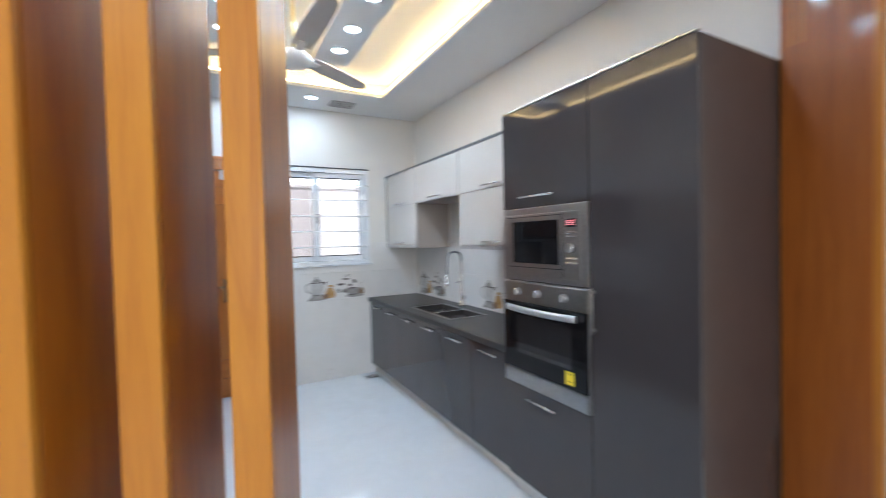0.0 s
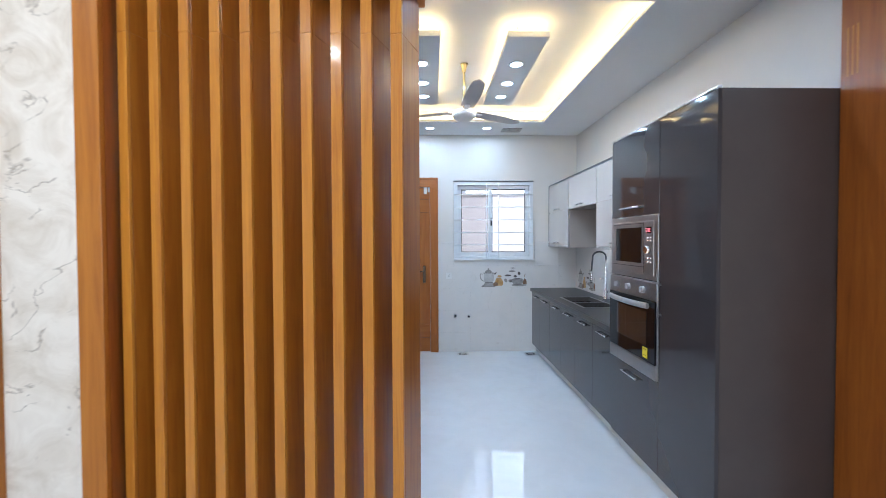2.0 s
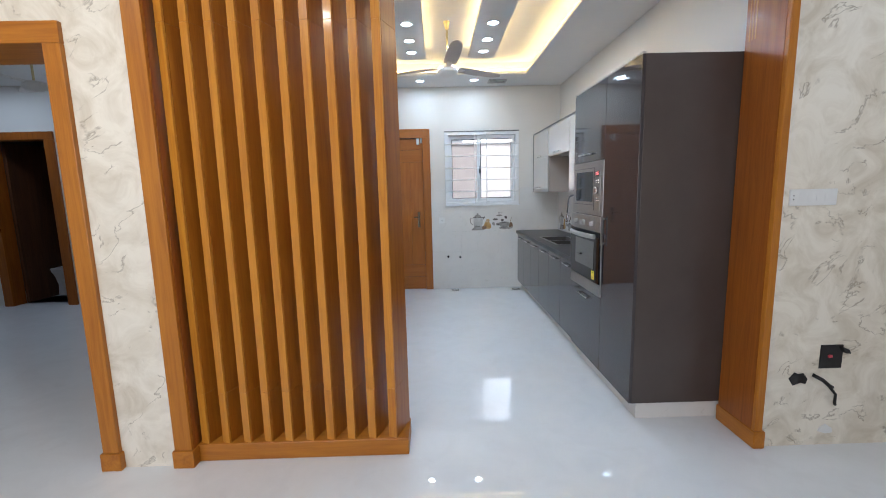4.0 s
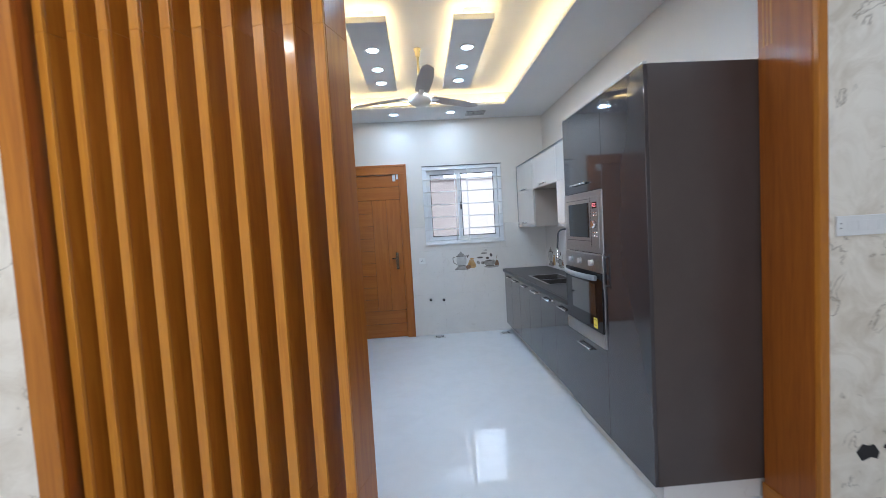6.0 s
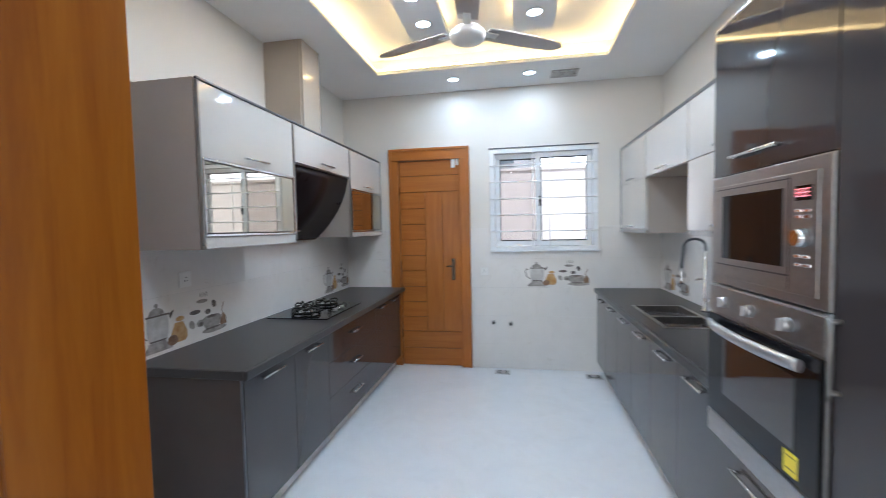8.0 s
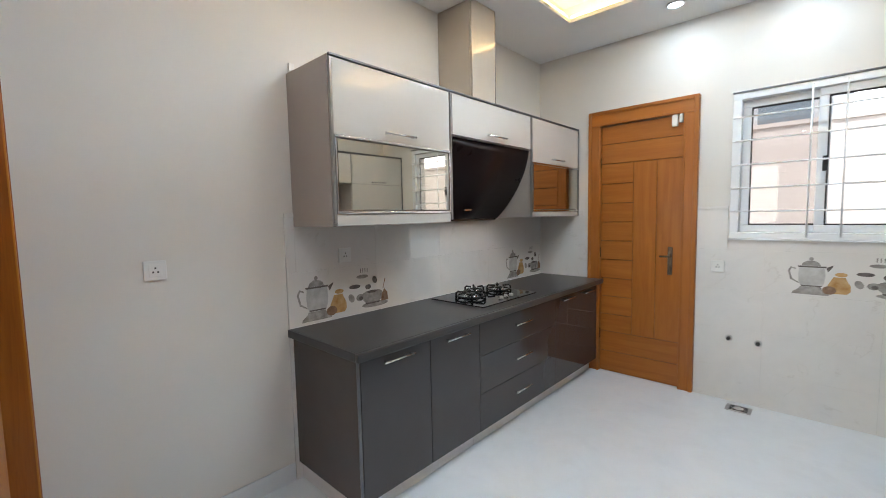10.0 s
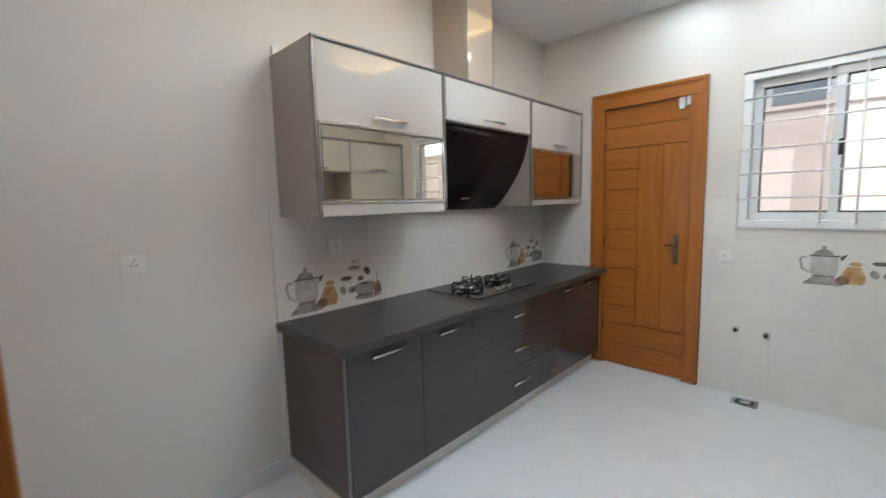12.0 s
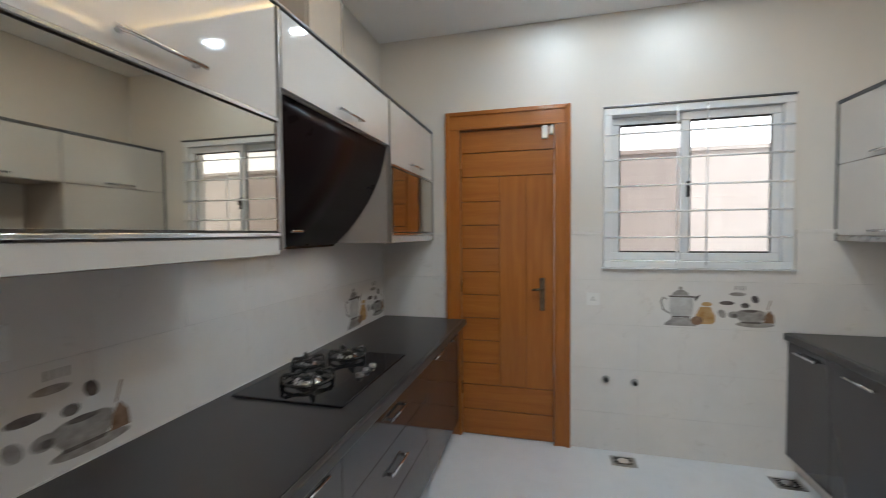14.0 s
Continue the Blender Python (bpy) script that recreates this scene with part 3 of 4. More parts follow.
# duct
t = thing("hood_duct_cover", (-0.66, 3.34, 2.22), "cream boxed duct rising from the hood to the ceiling", "duct cover")
part("side_panel", box(XL, -0.527, 3.205, 3.221, 2.223, ZC - 0.001, 0.002), M_BEIGE, t)
part("side_panel", box(XL, -0.527, 3.46, 3.476, 2.223, ZC - 0.001, 0.002), M_BEIGE, t)
part("front_panel", box(-0.525, -0.507, 3.207, 3.474, 2.223, ZC - 0.001, 0.002), M_BEIGE, t)
part("edge_strip", box(-0.522, -0.506, 3.4745, 3.479, 2.223, ZC - 0.001, 0.001), M_DARKALU, t)

# hood
t = thing("cooker_hood", (-0.6, 3.34, 1.41), "curved black glass cooker hood", "cooker hood")
arc = [(-0.43, 1.947), (-0.440, 1.90), (-0.452, 1.85), (-0.468, 1.80), (-0.490, 1.75), (-0.515, 1.70), (-0.545, 1.65), (-0.580, 1.60), (-0.620, 1.55), (-0.665, 1.50), (-0.715, 1.452), (-0.745, 1.425)]
outer = arc + [(x - 0.012, z - 0.006) for x, z in arc[::-1]]
bm = prism(outer, 2.872, 3.808)
for f in bm.faces:
    f.smooth = len(f.verts) == 4
part("glass_front", bm, M_HOOD, t)
part("body", prism([(XL + 0.001, 1.945), (-0.50, 1.945), (-0.53, 1.75), (-0.62, 1.6), (-0.745, 1.47), (-0.745, 1.414), (XL + 0.001, 1.414)], 2.9, 3.79), M_IRON, t)
part("badge", box(-0.676, -0.662, 3.29, 3.37, 1.49, 1.50, 0.002), M_CHROME, t, "small pale badge bar")

# ---- door ----
t = thing("door_1", (0.13, YB, 0), "closed light orange wooden door with grooved panels", "door", kind="structure")
part("jamb", box(DX0, -0.2, YB - 0.035, YB + 0.12, 0, 2.215, 0.004), M_DOOR, t)
part("jamb", box(0.455, DX1, YB - 0.035, YB + 0.12, 0, 2.215, 0.004), M_DOOR, t)
part("head", box(DX0, DX1, YB - 0.035, YB + 0.12, 2.215, DZ, 0.004), M_DOORX, t)
for x0, x1 in ((DX0 + 0.001, DX0 + 0.03), (DX1 - 0.03, DX1 - 0.001)):
    part("architrave", box(x0, x1, YB - 0.046, YB - 0.0352, 0.0, DZ - 0.001, 0.004), M_DOOR, t, "raised outer moulding")
part("architrave", box(DX0 + 0.0305, DX1 - 0.0305, YB - 0.046, YB - 0.0352, DZ - 0.03, DZ - 0.001, 0.004), M_DOORX, t, "raised outer moulding")
for x0, x1 in ((-0.216, -0.201), (0.456, 0.471)):
    part("bead", box(x0, x1, YB - 0.042, YB - 0.0352, 0.0, 2.215, 0.003), M_DOOR, t, "slim inner bead")
part("bead", box(-0.2005, 0.4555, YB - 0.042, YB - 0.0352, 2.216, 2.23, 0.003), M_DOORX, t, "slim inner bead")
# door leaf: grooved boards, each with its own edges
leaf = part("leaf", box(-0.198, 0.453, YB + 0.009, YB + 0.045, 0.004, 2.212), M_DARKWOOD, t)


def board(x0, x1, z0, z1, mat):
    g, h = 0.0008, 0.002
    part("panel", box(x0 + g, x1 - g, YB - 0.002, YB + 0.0088, z0 + h, z1 - h, 0.003, seg=1), mat, leaf)


LX_A, LX_B, LX_C, LX_D = -0.198, 0.078, 0.264, 0.453
for z0, z1 in ((0.004, 0.192), (0.192, 0.375), (1.882, 2.053), (2.053, 2.212)):
    board(LX_A, LX_D, z0, z1, M_DOORX)
zs = [0.375, 0.535, 0.70, 0.865, 1.034, 1.202, 1.37, 1.537, 1.706, 1.882]
for z0, z1 in zip(zs, zs[1:]):
    board(LX_A, LX_B, z0, z1, M_DOORX)
board(LX_B, LX_C, 0.375, 1.882, M_DOOR)
board(LX_C, LX_D, 0.375, 1.882, M_DOOR)
bm = box(0.356, 0.394, YB - 0.012, YB - 0.001, 0.935, 1.165, 0.004)
cyl((0.375, YB - 0.001, 1.09), (0.375, YB - 0.05, 1.09), 0.011, bm=bm)
cyl((0.385, YB - 0.046, 1.09), (0.305, YB - 0.046, 1.086), 0.009, 0.0075, bm=bm)
cyl((0.375, YB - 0.012, 0.985), (0.375, YB - 0.018, 0.985), 0.014, bm=bm)
part("door_handle", bm, M_BRONZE, leaf, "dark bronze lever handle on a long plate")
for z in (0.35, 1.1, 1.9):
    part("hinge", cyl((-0.2, YB - 0.006, z - 0.045), (-0.2, YB - 0.006, z + 0.045), 0.006, n=8), M_BRONZE, t)
bm = box(0.372, 0.412, YB - 0.03, YB - 0.002, 2.125, 2.215, 0.004)
box(0.424, 0.45, YB - 0.03, YB - 0.002, 2.15, 2.225, 0.004, bm=bm)
part("sensor", bm, M_PLASTIC, leaf, "small white plastic door contact")

# ---- window ----
w = thing("window_1", (1.3, YB, WZ0), "white two-part sliding window with steel grille bars", "window", kind="structure")
bm = box(WX0 - 0.012, WX1 + 0.012, YB - 0.022, YB + 0.1, WZ1 - 0.045, WZ1, 0.003)
box(WX0 - 0.012, WX1 + 0.012, YB - 0.022, YB + 0.1, WZ0, WZ0 + 0.045, 0.003, bm=bm)
box(WX0 - 0.012, WX0 + 0.04, YB - 0.022, YB + 0.1, WZ0 + 0.045, WZ1 - 0.045, 0.003, bm=bm)
box(WX1 - 0.04, WX1 + 0.012, YB - 0.022, YB + 0.1, WZ0 + 0.045, WZ1 - 0.045, 0.003, bm=bm)
part("window_frame", bm, M_PVC, w)
part("window_sill", box(WX0 - 0.02, WX1 + 0.03, YB - 0.035, YB + 0.02, WZ0 - 0.011, WZ0 - 0.001, 0.003), M_PVC, w)
part("drip_cap", box(WX0 - 0.016, WX1 + 0.016, YB - 0.03, YB - 0.001, WZ1 + 0.001, WZ1 + 0.012, 0.002), M_DARKALU, w)


def sash(x0, x1, y, glass, label):
    z0, z1, f = WZ0 + 0.047, WZ1 - 0.047, 0.05
    bm = box(x0, x1, y, y + 0.03, z1 - f, z1, 0.004)
    box(x0, x1, y, y + 0.03, z0, z0 + f, 0.004, bm=bm)
    box(x0, x0 + f, y, y + 0.03, z0 + f, z1 - f, 0.004, bm=bm)
    box(x1 - f, x1, y, y + 0.03, z0 + f, z1 - f, 0.004, bm=bm)
    s = part("sash", bm, M_PVC, w)
    bm = bmesh.new()
    for a, b, c, d in ((x0 + f, x1 - f, z1 - f - 0.012, z1 - f), (x0 + f, x1 - f, z0 + f, z0 + f + 0.01), (x0 + f, x0 + f + 0.008, z0 + f, z1 - f), (x1 - f - 0.008, x1 - f, z0 + f, z1 - f)):
        box(a, b, y + 0.006, y + 0.013, c, d, bm=bm)
    part("gasket", bm, M_BLACK, s, "black rubber gasket")
    g = part("pane", box(x0 + f, x1 - f, y + 0.013, y + 0.017, z0 + f, z1 - f), glass, s, label)
    g.visible_shadow = False
    return s


sash(WX0 + 0.042, 1.305, YB + 0.05, M_NETGLASS, "glass pane dulled by an insect net")
s2 = sash(1.24, WX1 - 0.042, YB + 0.01, M_GLASS, "clear glass pane")
bm = box(1.270, 1.294, YB - 0.004, YB + 0.01, 1.70, 1.80, 0.003)
cyl((1.282, YB - 0.018, 1.735), (1.282, YB - 0.018, 1.775), 0.007, n=8, bm=bm)
part("catch", bm, M_BLACK, s2, "black sliding catch")
gr = thing("window_grille", (1.3, YB, WZ0 + 0.045), "white painted steel security bars across the window", "window grille")
for z in (2.117, 1.95, 1.777, 1.611, 1.443):
    part("bar", cyl((WX0 - 0.004, YB - 0.029, z), (WX1 + 0.004, YB - 0.029, z), 0.0058, n=8), M_WHITEMETAL, gr)
for x in (1.208, 1.375):
    part("bar", cyl((x, YB - 0.037, WZ0 + 0.02), (x, YB - 0.037, WZ1 - 0.02), 0.0052, n=8), M_WHITEMETAL, gr)

# ---- outside ----
setting("ground", box(-300, 300, -300, 300, -0.4, -0.155), M_CONCRETE, "bare concrete ground outside", "ground")
nb = thing("boundary_wall", (1.3, 6.5, -0.15), "tall pinkish beige rendered boundary wall outside the window", "boundary wall")
part("wall", box(-5, 9, 6.5, 6.72, -0.16, 1.83), M_PLASTER, nb)
part("upper_wall", box(-5, 9, 6.515, 6.72, 1.832, 2.30), M_PLASTER, nb)
part("coping", box(-5, 9, 6.49, 6.74, 2.302, 2.345, 0.004), M_PLASTER, nb)
sky_mat = glow("hazy_sky", (0.93, 0.97, 1.0), 3.6)
setting("backdrop", prism([(-120 * math.cos(math.pi * k / 16) , 60 + 60 * math.sin(math.pi * k / 16)) for k in range(17)] + [(-121 * math.cos(math.pi * k / 16), 60 + 61 * math.sin(math.pi * k / 16)) for k in range(16, -1, -1)], -0.1, 160, "z"), sky_mat, "bright hazy sky in the distance", "sky")
M_HOUSEPANE = noisy("blue_grey_glass", (0.22, 0.27, 0.31), (0.30, 0.35, 0.39), 0.08, 2, 0, 0)
h = thing("house", (-3.5, 13, -0.15), "pale grey house beyond the boundary wall", "house")
part("wall", box(-9, 1.6, 13.0, 20, -0.15, 6.4), noisy("pale_render", (0.6, 0.62, 0.64), (0.66, 0.68, 0.7), 0.8, 2, 0, 0.3, 60), h)
part("roof", box(-9.3, 1.9, 12.7, 20.3, 6.4, 6.7), M_CONCRETE, h)
for x in (-6.5, -4.0, -1.5, 0.5):
    for z in (0.8, 3.3):
        q = part("window", box(x - 0.55, x + 0.55, 12.95, 13.03, z, z + 1.4), M_PVC, h)
        part("pane", box(x - 0.47, x + 0.47, 12.93, 12.95, z + 0.08, z + 1.32), M_HOUSEPANE, q)

# ---- lights in the ceiling ----
def downlight(x, y, z, watts, colour=COOL, label="round recessed white downlight, lit"):
    d = thing("downlight", (x, y, z), label, "downlight", "recessed downlights")
    part("trim_ring", lathe([(0.048, 0.0), (0.062, -0.001), (0.064, -0.005), (0.055, -0.008), (0.047, -0.004), (0.047, -0.0005)], (x, y, z), 24), M_PLASTIC, d)
    part("lens", lathe([(0.0465, -0.001), (0.0465, -0.003)], (x, y, z), 24), M_LENS, d)
    lamp("downlight_lamp", (x, y, z - 0.0095), watts, 0.092, colour)


KW = 5.5
for x in (0.405, 1.182):
    p = thing("ceiling_panel", (x, 2.77, 2.95), "white hanging plaster panel with three downlights and glowing edges", "ceiling panel", "hanging ceiling panels")
    part("board", box(x - 0.147, x + 0.147, 2.03, 3.52, 2.95, 2.995, 0.002), M_CEIL, p)
    part("hanger", box(x - 0.06, x + 0.06, 2.12, 3.43, 2.995, ZU + 0.001), M_CEIL, p)
    for a, b, c, d in ((x - 0.135, x - 0.12, 2.05, 3.5), (x + 0.12, x + 0.135, 2.05, 3.5), (x - 0.115, x + 0.115, 2.045, 2.06), (x - 0.115, x + 0.115, 3.49, 3.505)):
        part("edge_light", box(a, b, c, d, 2.996, 3.006, 0.002), M_LED, p, "warm white light strip")
    for y in (2.49, 2.908, 3.262):
        downlight(x, y, 2.95, KW)
for x, y, watts in ((0.46, 4.31, 3.8), (1.176, 4.30, 3.8), (0.46, 1.24, 6.3), (1.176, 1.24, 6.3)):
    downlight(x, y, ZC, watts)
# hall lights; the unseen pair at y -2.2 is added as fill
for x, y, watts, colour in ((-1.15, -0.3, 11, (1, 0.9, 0.74)), (0.1, -0.3, 9, (1, 0.93, 0.82)), (2.75, -0.25, 5.5, (0.86, 0.94, 1.0)), (-1.15, -2.2, 6, (1, 0.91, 0.76)), (0.9, -2.2, 5, (1, 0.91, 0.76))):
    downlight(x, y, 2.95, watts, colour)
# two assumed downlights, added to brighten the next room
downlight(-3.6, 3.5, 2.95, 7, (0.75, 0.87, 1.0))
downlight(-4.9, 3.6, 2.95, 7, (0.75, 0.87, 1.0))

v = thing("ceiling_vent", (1.5, 4.38, ZC), "small square grey ceiling grille standing open", "ceiling vent")
bm = box(1.375, 1.62, 4.29, 4.31, ZC - 0.012, ZC - 0.0005, 0.002)
box(1.375, 1.62, 4.45, 4.47, ZC - 0.012, ZC - 0.0005, 0.002, bm=bm)
box(1.375, 1.395, 4.31, 4.45, ZC - 0.012, ZC - 0.0005, 0.002, bm=bm)
box(1.60, 1.62, 4.31, 4.45, ZC - 0.012, ZC - 0.0005, 0.002, bm=bm)
part("frame", bm, M_ALU, v)
for k in range(5):
    part("slat", box(1.396, 1.599, 4.318 + 0.027 * k, 4.334 + 0.027 * k, ZC - 0.009, ZC - 0.003, 0.001), M_ALU, v)


# ---- ceiling fans ----
def ceiling_fan(x, y, top, hub, first, length, label, blade_mat):
    f = thing("ceiling_fan", (x, y, hub), label, "ceiling fan")
    part("motor", lathe([(0.02, -0.045), (0.07, -0.04), (0.10, -0.02), (0.105, 0.0), (0.10, 0.02), (0.075, 0.045), (0.03, 0.055)], (x, y, hub), 32), M_FANLIGHT, f, "pale round motor housing")
    part("rod", cyl((x, y, hub + 0.05), (x, y, top), 0.011, n=12), M_BRASS, f, "brass down rod")
    part("canopy", lathe([(0.013, -0.075), (0.019, -0.065), (0.021, -0.035), (0.028, -0.015), (0.034, -0.001)], (x, y, top), 20), M_BRASS, f, "brass canopy cup")
    for k in range(3):
        a = math.radians(first + 120 * k)
        turn = Matrix.Translation((x, y, hub + 0.035)) @ Matrix.Rotation(a, 4, "Z") @ Matrix.Rotation(-0.02, 4, "Y") @ Matrix.Rotation(-0.13, 4, "X")
        n, ring = 14, []
        for i in range(n + 1):
            s = i / n
            ring.append((0.13 + (length - 0.13) * s, 0.062 + 0.016 * math.sin(s * 2.2) - (0.03 * s * s) - (0.035 * max(0, (s - 0.9) / 0.1) ** 2)))
        outline = ring + [(u, -0.85 * q) for u, q in ring[::-1]]
        bm = prism(outline, -0.003, 0.003, "z")
        bmesh.ops.transform(bm, matrix=turn, verts=bm.verts)
        b = part("blade", bm, blade_mat, f)
        bm = box(0.085, 0.2, -0.022, 0.022, -0.012, -0.0035, 0.003)
        bmesh.ops.transform(bm, matrix=turn, verts=bm.verts)
        part("bracket", bm, M_FANLIGHT, b)
    return f


ceiling_fan(0.775, 2.79, ZU, 2.62, -85, 0.70, "grey three-bladed ceiling fan with a pale motor, standing still", M_FAN)
ceiling_fan(-3.45, 3.05, 2.95, 2.62, 20, 0.65, "pale three-bladed ceiling fan of the next room", M_FANLIGHT)

# ---- tall unit details ----
for d in tall.children:
    if d.name.startswith("door") and d.bound_box[0][2] > 1.0:
        bar_handle(d, (GX, 1.785, 1.717), (0, 1, 0), (-1, 0, 0), 0.26)
    elif d.name.startswith("drawer_front"):
        bar_handle(d, (GX, 1.775, 0.61), (0, 1, 0), (-1, 0, 0), 0.22)
    elif d.name.startswith("door"):
        # darker metal here stands for a dark reflection in the bar
        bar_handle(d, (GX, 1.42, 1.16), (0, 0, 1), (-1, 0, 0), 0.21, "metal bar handle, darkened for what it reflects", M_TRIM)
part("top_edge", box(GX - 0.003, GX + 0.02, 0.955, 2.078, 2.2055, 2.216, 0.002), M_ALU, tall, "bright aluminium edge strip")

fx = GX - 0.004
part("face_frame", box(fx - 0.004, fx, 1.49, 2.045, 1.29, 1.622, 0.002), M_STEEL, mw)
bm = box(fx - 0.006, fx - 0.0042, 1.632, 1.985, 1.36, 1.585, 0.0008)
part("door_glass", bm, M_BLACKGLASS, mw, "dark glass microwave door")
part("door_trim", box(fx - 0.0052, fx - 0.0041, 1.6, 2.03, 1.335, 1.34), M_DARKALU, mw)
part("door_trim", box(fx - 0.0052, fx - 0.0041, 1.6, 2.03, 1.607, 1.611), M_DARKALU, mw)
part("door_seam", box(fx - 0.0052, fx - 0.0041, 1.603, 1.606, 1.3, 1.615), M_BLACK, mw)
ds = part("display", box(fx - 0.0055, fx - 0.0041, 1.512, 1.58, 1.545, 1.585, 0.0006), M_BLACKGLASS, mw, "display with red digits")
bm = bmesh.new()
for y in (1.528, 1.542, 1.556, 1.570):
    for z in (1.556, 1.566, 1.576):
        box(fx - 0.0063, fx - 0.0056, y - 0.005, y + 0.004, z - 0.0012, z + 0.0012, bm=bm)
    box(fx - 0.0063, fx - 0.0056, y + 0.003, y + 0.005, 1.556, 1.576, bm=bm)
part("digits", bm, M_RED, ds, "glowing red digits")
for z in (1.518, 1.502, 1.395, 1.372):
    for y in (1.528, 1.562):
        part("button", box(fx - 0.008, fx - 0.0041, y - 0.013, y + 0.013, z - 0.005, z + 0.005, 0.002), M_CHROME, mw)
part("knob", cyl((fx - 0.0041, 1.547, 1.445), (fx - 0.026, 1.547, 1.445), 0.026, 0.022, 24), M_CHROME, mw, "round chrome knob")

ox = GX - 0.006
cp = part("control_panel", box(ox - 0.006, ox - 0.0003, 1.45, 2.074, 1.15, 1.252, 0.003), M_STEEL, ov)
for y in (1.945, 1.785, 1.595):
    bm = cyl((ox - 0.006, y, 1.2), (ox - 0.028, y, 1.2), 0.021, 0.018, 20)
    box(ox - 0.036, ox - 0.027, y - 0.005, y + 0.005, 1.183, 1.217, 0.002, bm=bm)
    part("knob", bm, M_STRAP, cp, "round satin steel oven knob")
dr = part("oven_door", box(ox - 0.012, ox - 0.0003, 1.452, 2.072, 0.765, 1.143, 0.003), M_BLACKGLASS, ov, "black glass oven door")
part("inner_window", box(ox - 0.0135, ox - 0.0122, 1.548, 1.95, 0.86, 1.068, 0.0005), noisy("smoked_glass", (0.018, 0.016, 0.017), (0.03, 0.026, 0.026), 0.03, 3, 0.0, 0.0, coat=1.0), dr)
bm = tube([(ox - 0.012 - 0.045 * math.sin(math.pi * (0.06 + 0.88 * k / 14)) ** 0.5, 2.01 - 0.51 * k / 14, 1.112) for k in range(15)], 0.012, 10)
bmesh.ops.scale(bm, vec=(1, 1, 1.5), verts=bm.verts, space=Matrix.Translation((0, 0, -1.112)))
part("handle", bm, M_STRAP, dr, "bowed satin steel strap handle")
part("sticker", box(ox - 0.0145, ox - 0.0136, 1.53, 1.588, 0.785, 0.85), M_YELLOW, dr, "square yellow energy sticker")
bm = bmesh.new()
for z in (0.838, 0.802):
    box(ox - 0.0152, ox - 0.0146, 1.541, 1.577, z - 0.0015, z + 0.0015, bm=bm)
part("sticker_print", bm, M_BLACK, dr)
part("bottom_strip", box(ox - 0.010, ox - 0.0003, 1.452, 2.072, 0.676, 0.76, 0.003), M_STEEL, ov)

# ---- hob ----
hob = thing("gas_hob", (-0.53, 3.34, 0.857), "black glass gas hob with three burners and iron pan rests", "hob")
part("glass_plate", box(-0.755, -0.286, 3.01, 3.67, 0.858, 0.866, 0.003), M_BLACKGLASS, hob)


def burner(x, y, r):
    b = part("burner", lathe([(r * 0.62, 0.0), (r * 0.62, 0.008), (r * 0.52, 0.012), (r * 0.5, 0.02), (r * 0.3, 0.024), (r * 0.1, 0.025)], (x, y, 0.8665), 24), M_CHROME, hob, "bright burner ring with a black cap")
    part("cap", lathe([(r * 0.36, 0.0), (r * 0.36, 0.006), (r * 0.28, 0.009), (r * 0.1, 0.0095)], (x, y, 0.8915), 20), M_IRON, b)
    ring = [(x + r * math.cos(k * math.tau / 28), y + r * math.sin(k * math.tau / 28), 0.882) for k in range(29)]
    bm = tube(ring, 0.007, 8)
    for k in range(4):
        a = k * math.pi / 2 + 0.78
        c, s = math.cos(a), math.sin(a)
        tube([(x + r * 1.08 * c, y + r * 1.08 * s, 0.867), (x + r * 1.06 * c, y + r * 1.06 * s, 0.903), (x + r * 0.95 * c, y + r * 0.95 * s, 0.913), (x + r * 0.35 * c, y + r * 0.35 * s, 0.908)], 0.007, 8, bm)
    part("pan_support", bm, M_IRON, b, "black cast iron pan rest")


burner(-0.545, 3.20, 0.098)
burner(-0.66, 3.385, 0.066)
burner(-0.545, 3.545, 0.085)
for k in range(3):
    part("knob", cyl((-0.365, 3.315 + 0.065 * k, 0.866), (-0.365, 3.315 + 0.065 * k, 0.881), 0.018, 0.015, 16), M_ALU, hob, "pale round knob")

# ---- sink and tap ----
sk = thing("kitchen_sink", (2.1, 3.35, 0.857), "double bowl stainless steel sink set in granite", "sink")
zr = 0.8595
bm = box(SX0 - 0.012, SX1 + 0.012, SY0 - 0.012, SY0 + 0.014, zr - 0.002, zr + 0.001)
box(SX0 - 0.012, SX1 + 0.012, SY1 - 0.014, SY1 + 0.012, zr - 0.002, zr + 0.001, bm=bm)
box(SX0 - 0.012, SX0 + 0.014, SY0 + 0.014, SY1 - 0.014, zr - 0.002, zr + 0.001, bm=bm)
box(SX1 - 0.014, SX1 + 0.012, SY0 + 0.014, SY1 - 0.014, zr - 0.002, zr + 0.001, bm=bm)
box(SX0 + 0.014, SX1 - 0.014, 3.295, 3.325, zr - 0.002, zr + 0.001, bm=bm)
part("rim", bm, M_STEEL, sk)
for a, b in ((SY0 + 0.012, 3.297), (3.323, SY1 - 0.012)):
    x0, x1, t_ = SX0 + 0.012, SX1 - 0.012, 0.003
    bm = box(x0, x1, a, b, 0.67, 0.674)
    box(x0, x0 + t_, a, b, 0.674, zr - 0.001, bm=bm)
    box(x1 - t_, x1, a, b, 0.674, zr - 0.001, bm=bm)
    box(x0 + t_, x1 - t_, a, a + t_, 0.674, zr - 0.001, bm=bm)
    box(x0 + t_, x1 - t_, b - t_, b, 0.674, zr - 0.001, bm=bm)
    bowl = part("bowl", bm, M_BOWL, sk)
    part("drain", lathe([(0.045, 0.0), (0.045, 0.004), (0.03, 0.005), (0.01, 0.003)], ((x0 + x1) / 2, (a + b) / 2, 0.6745), 20), M_CHROME, bowl)

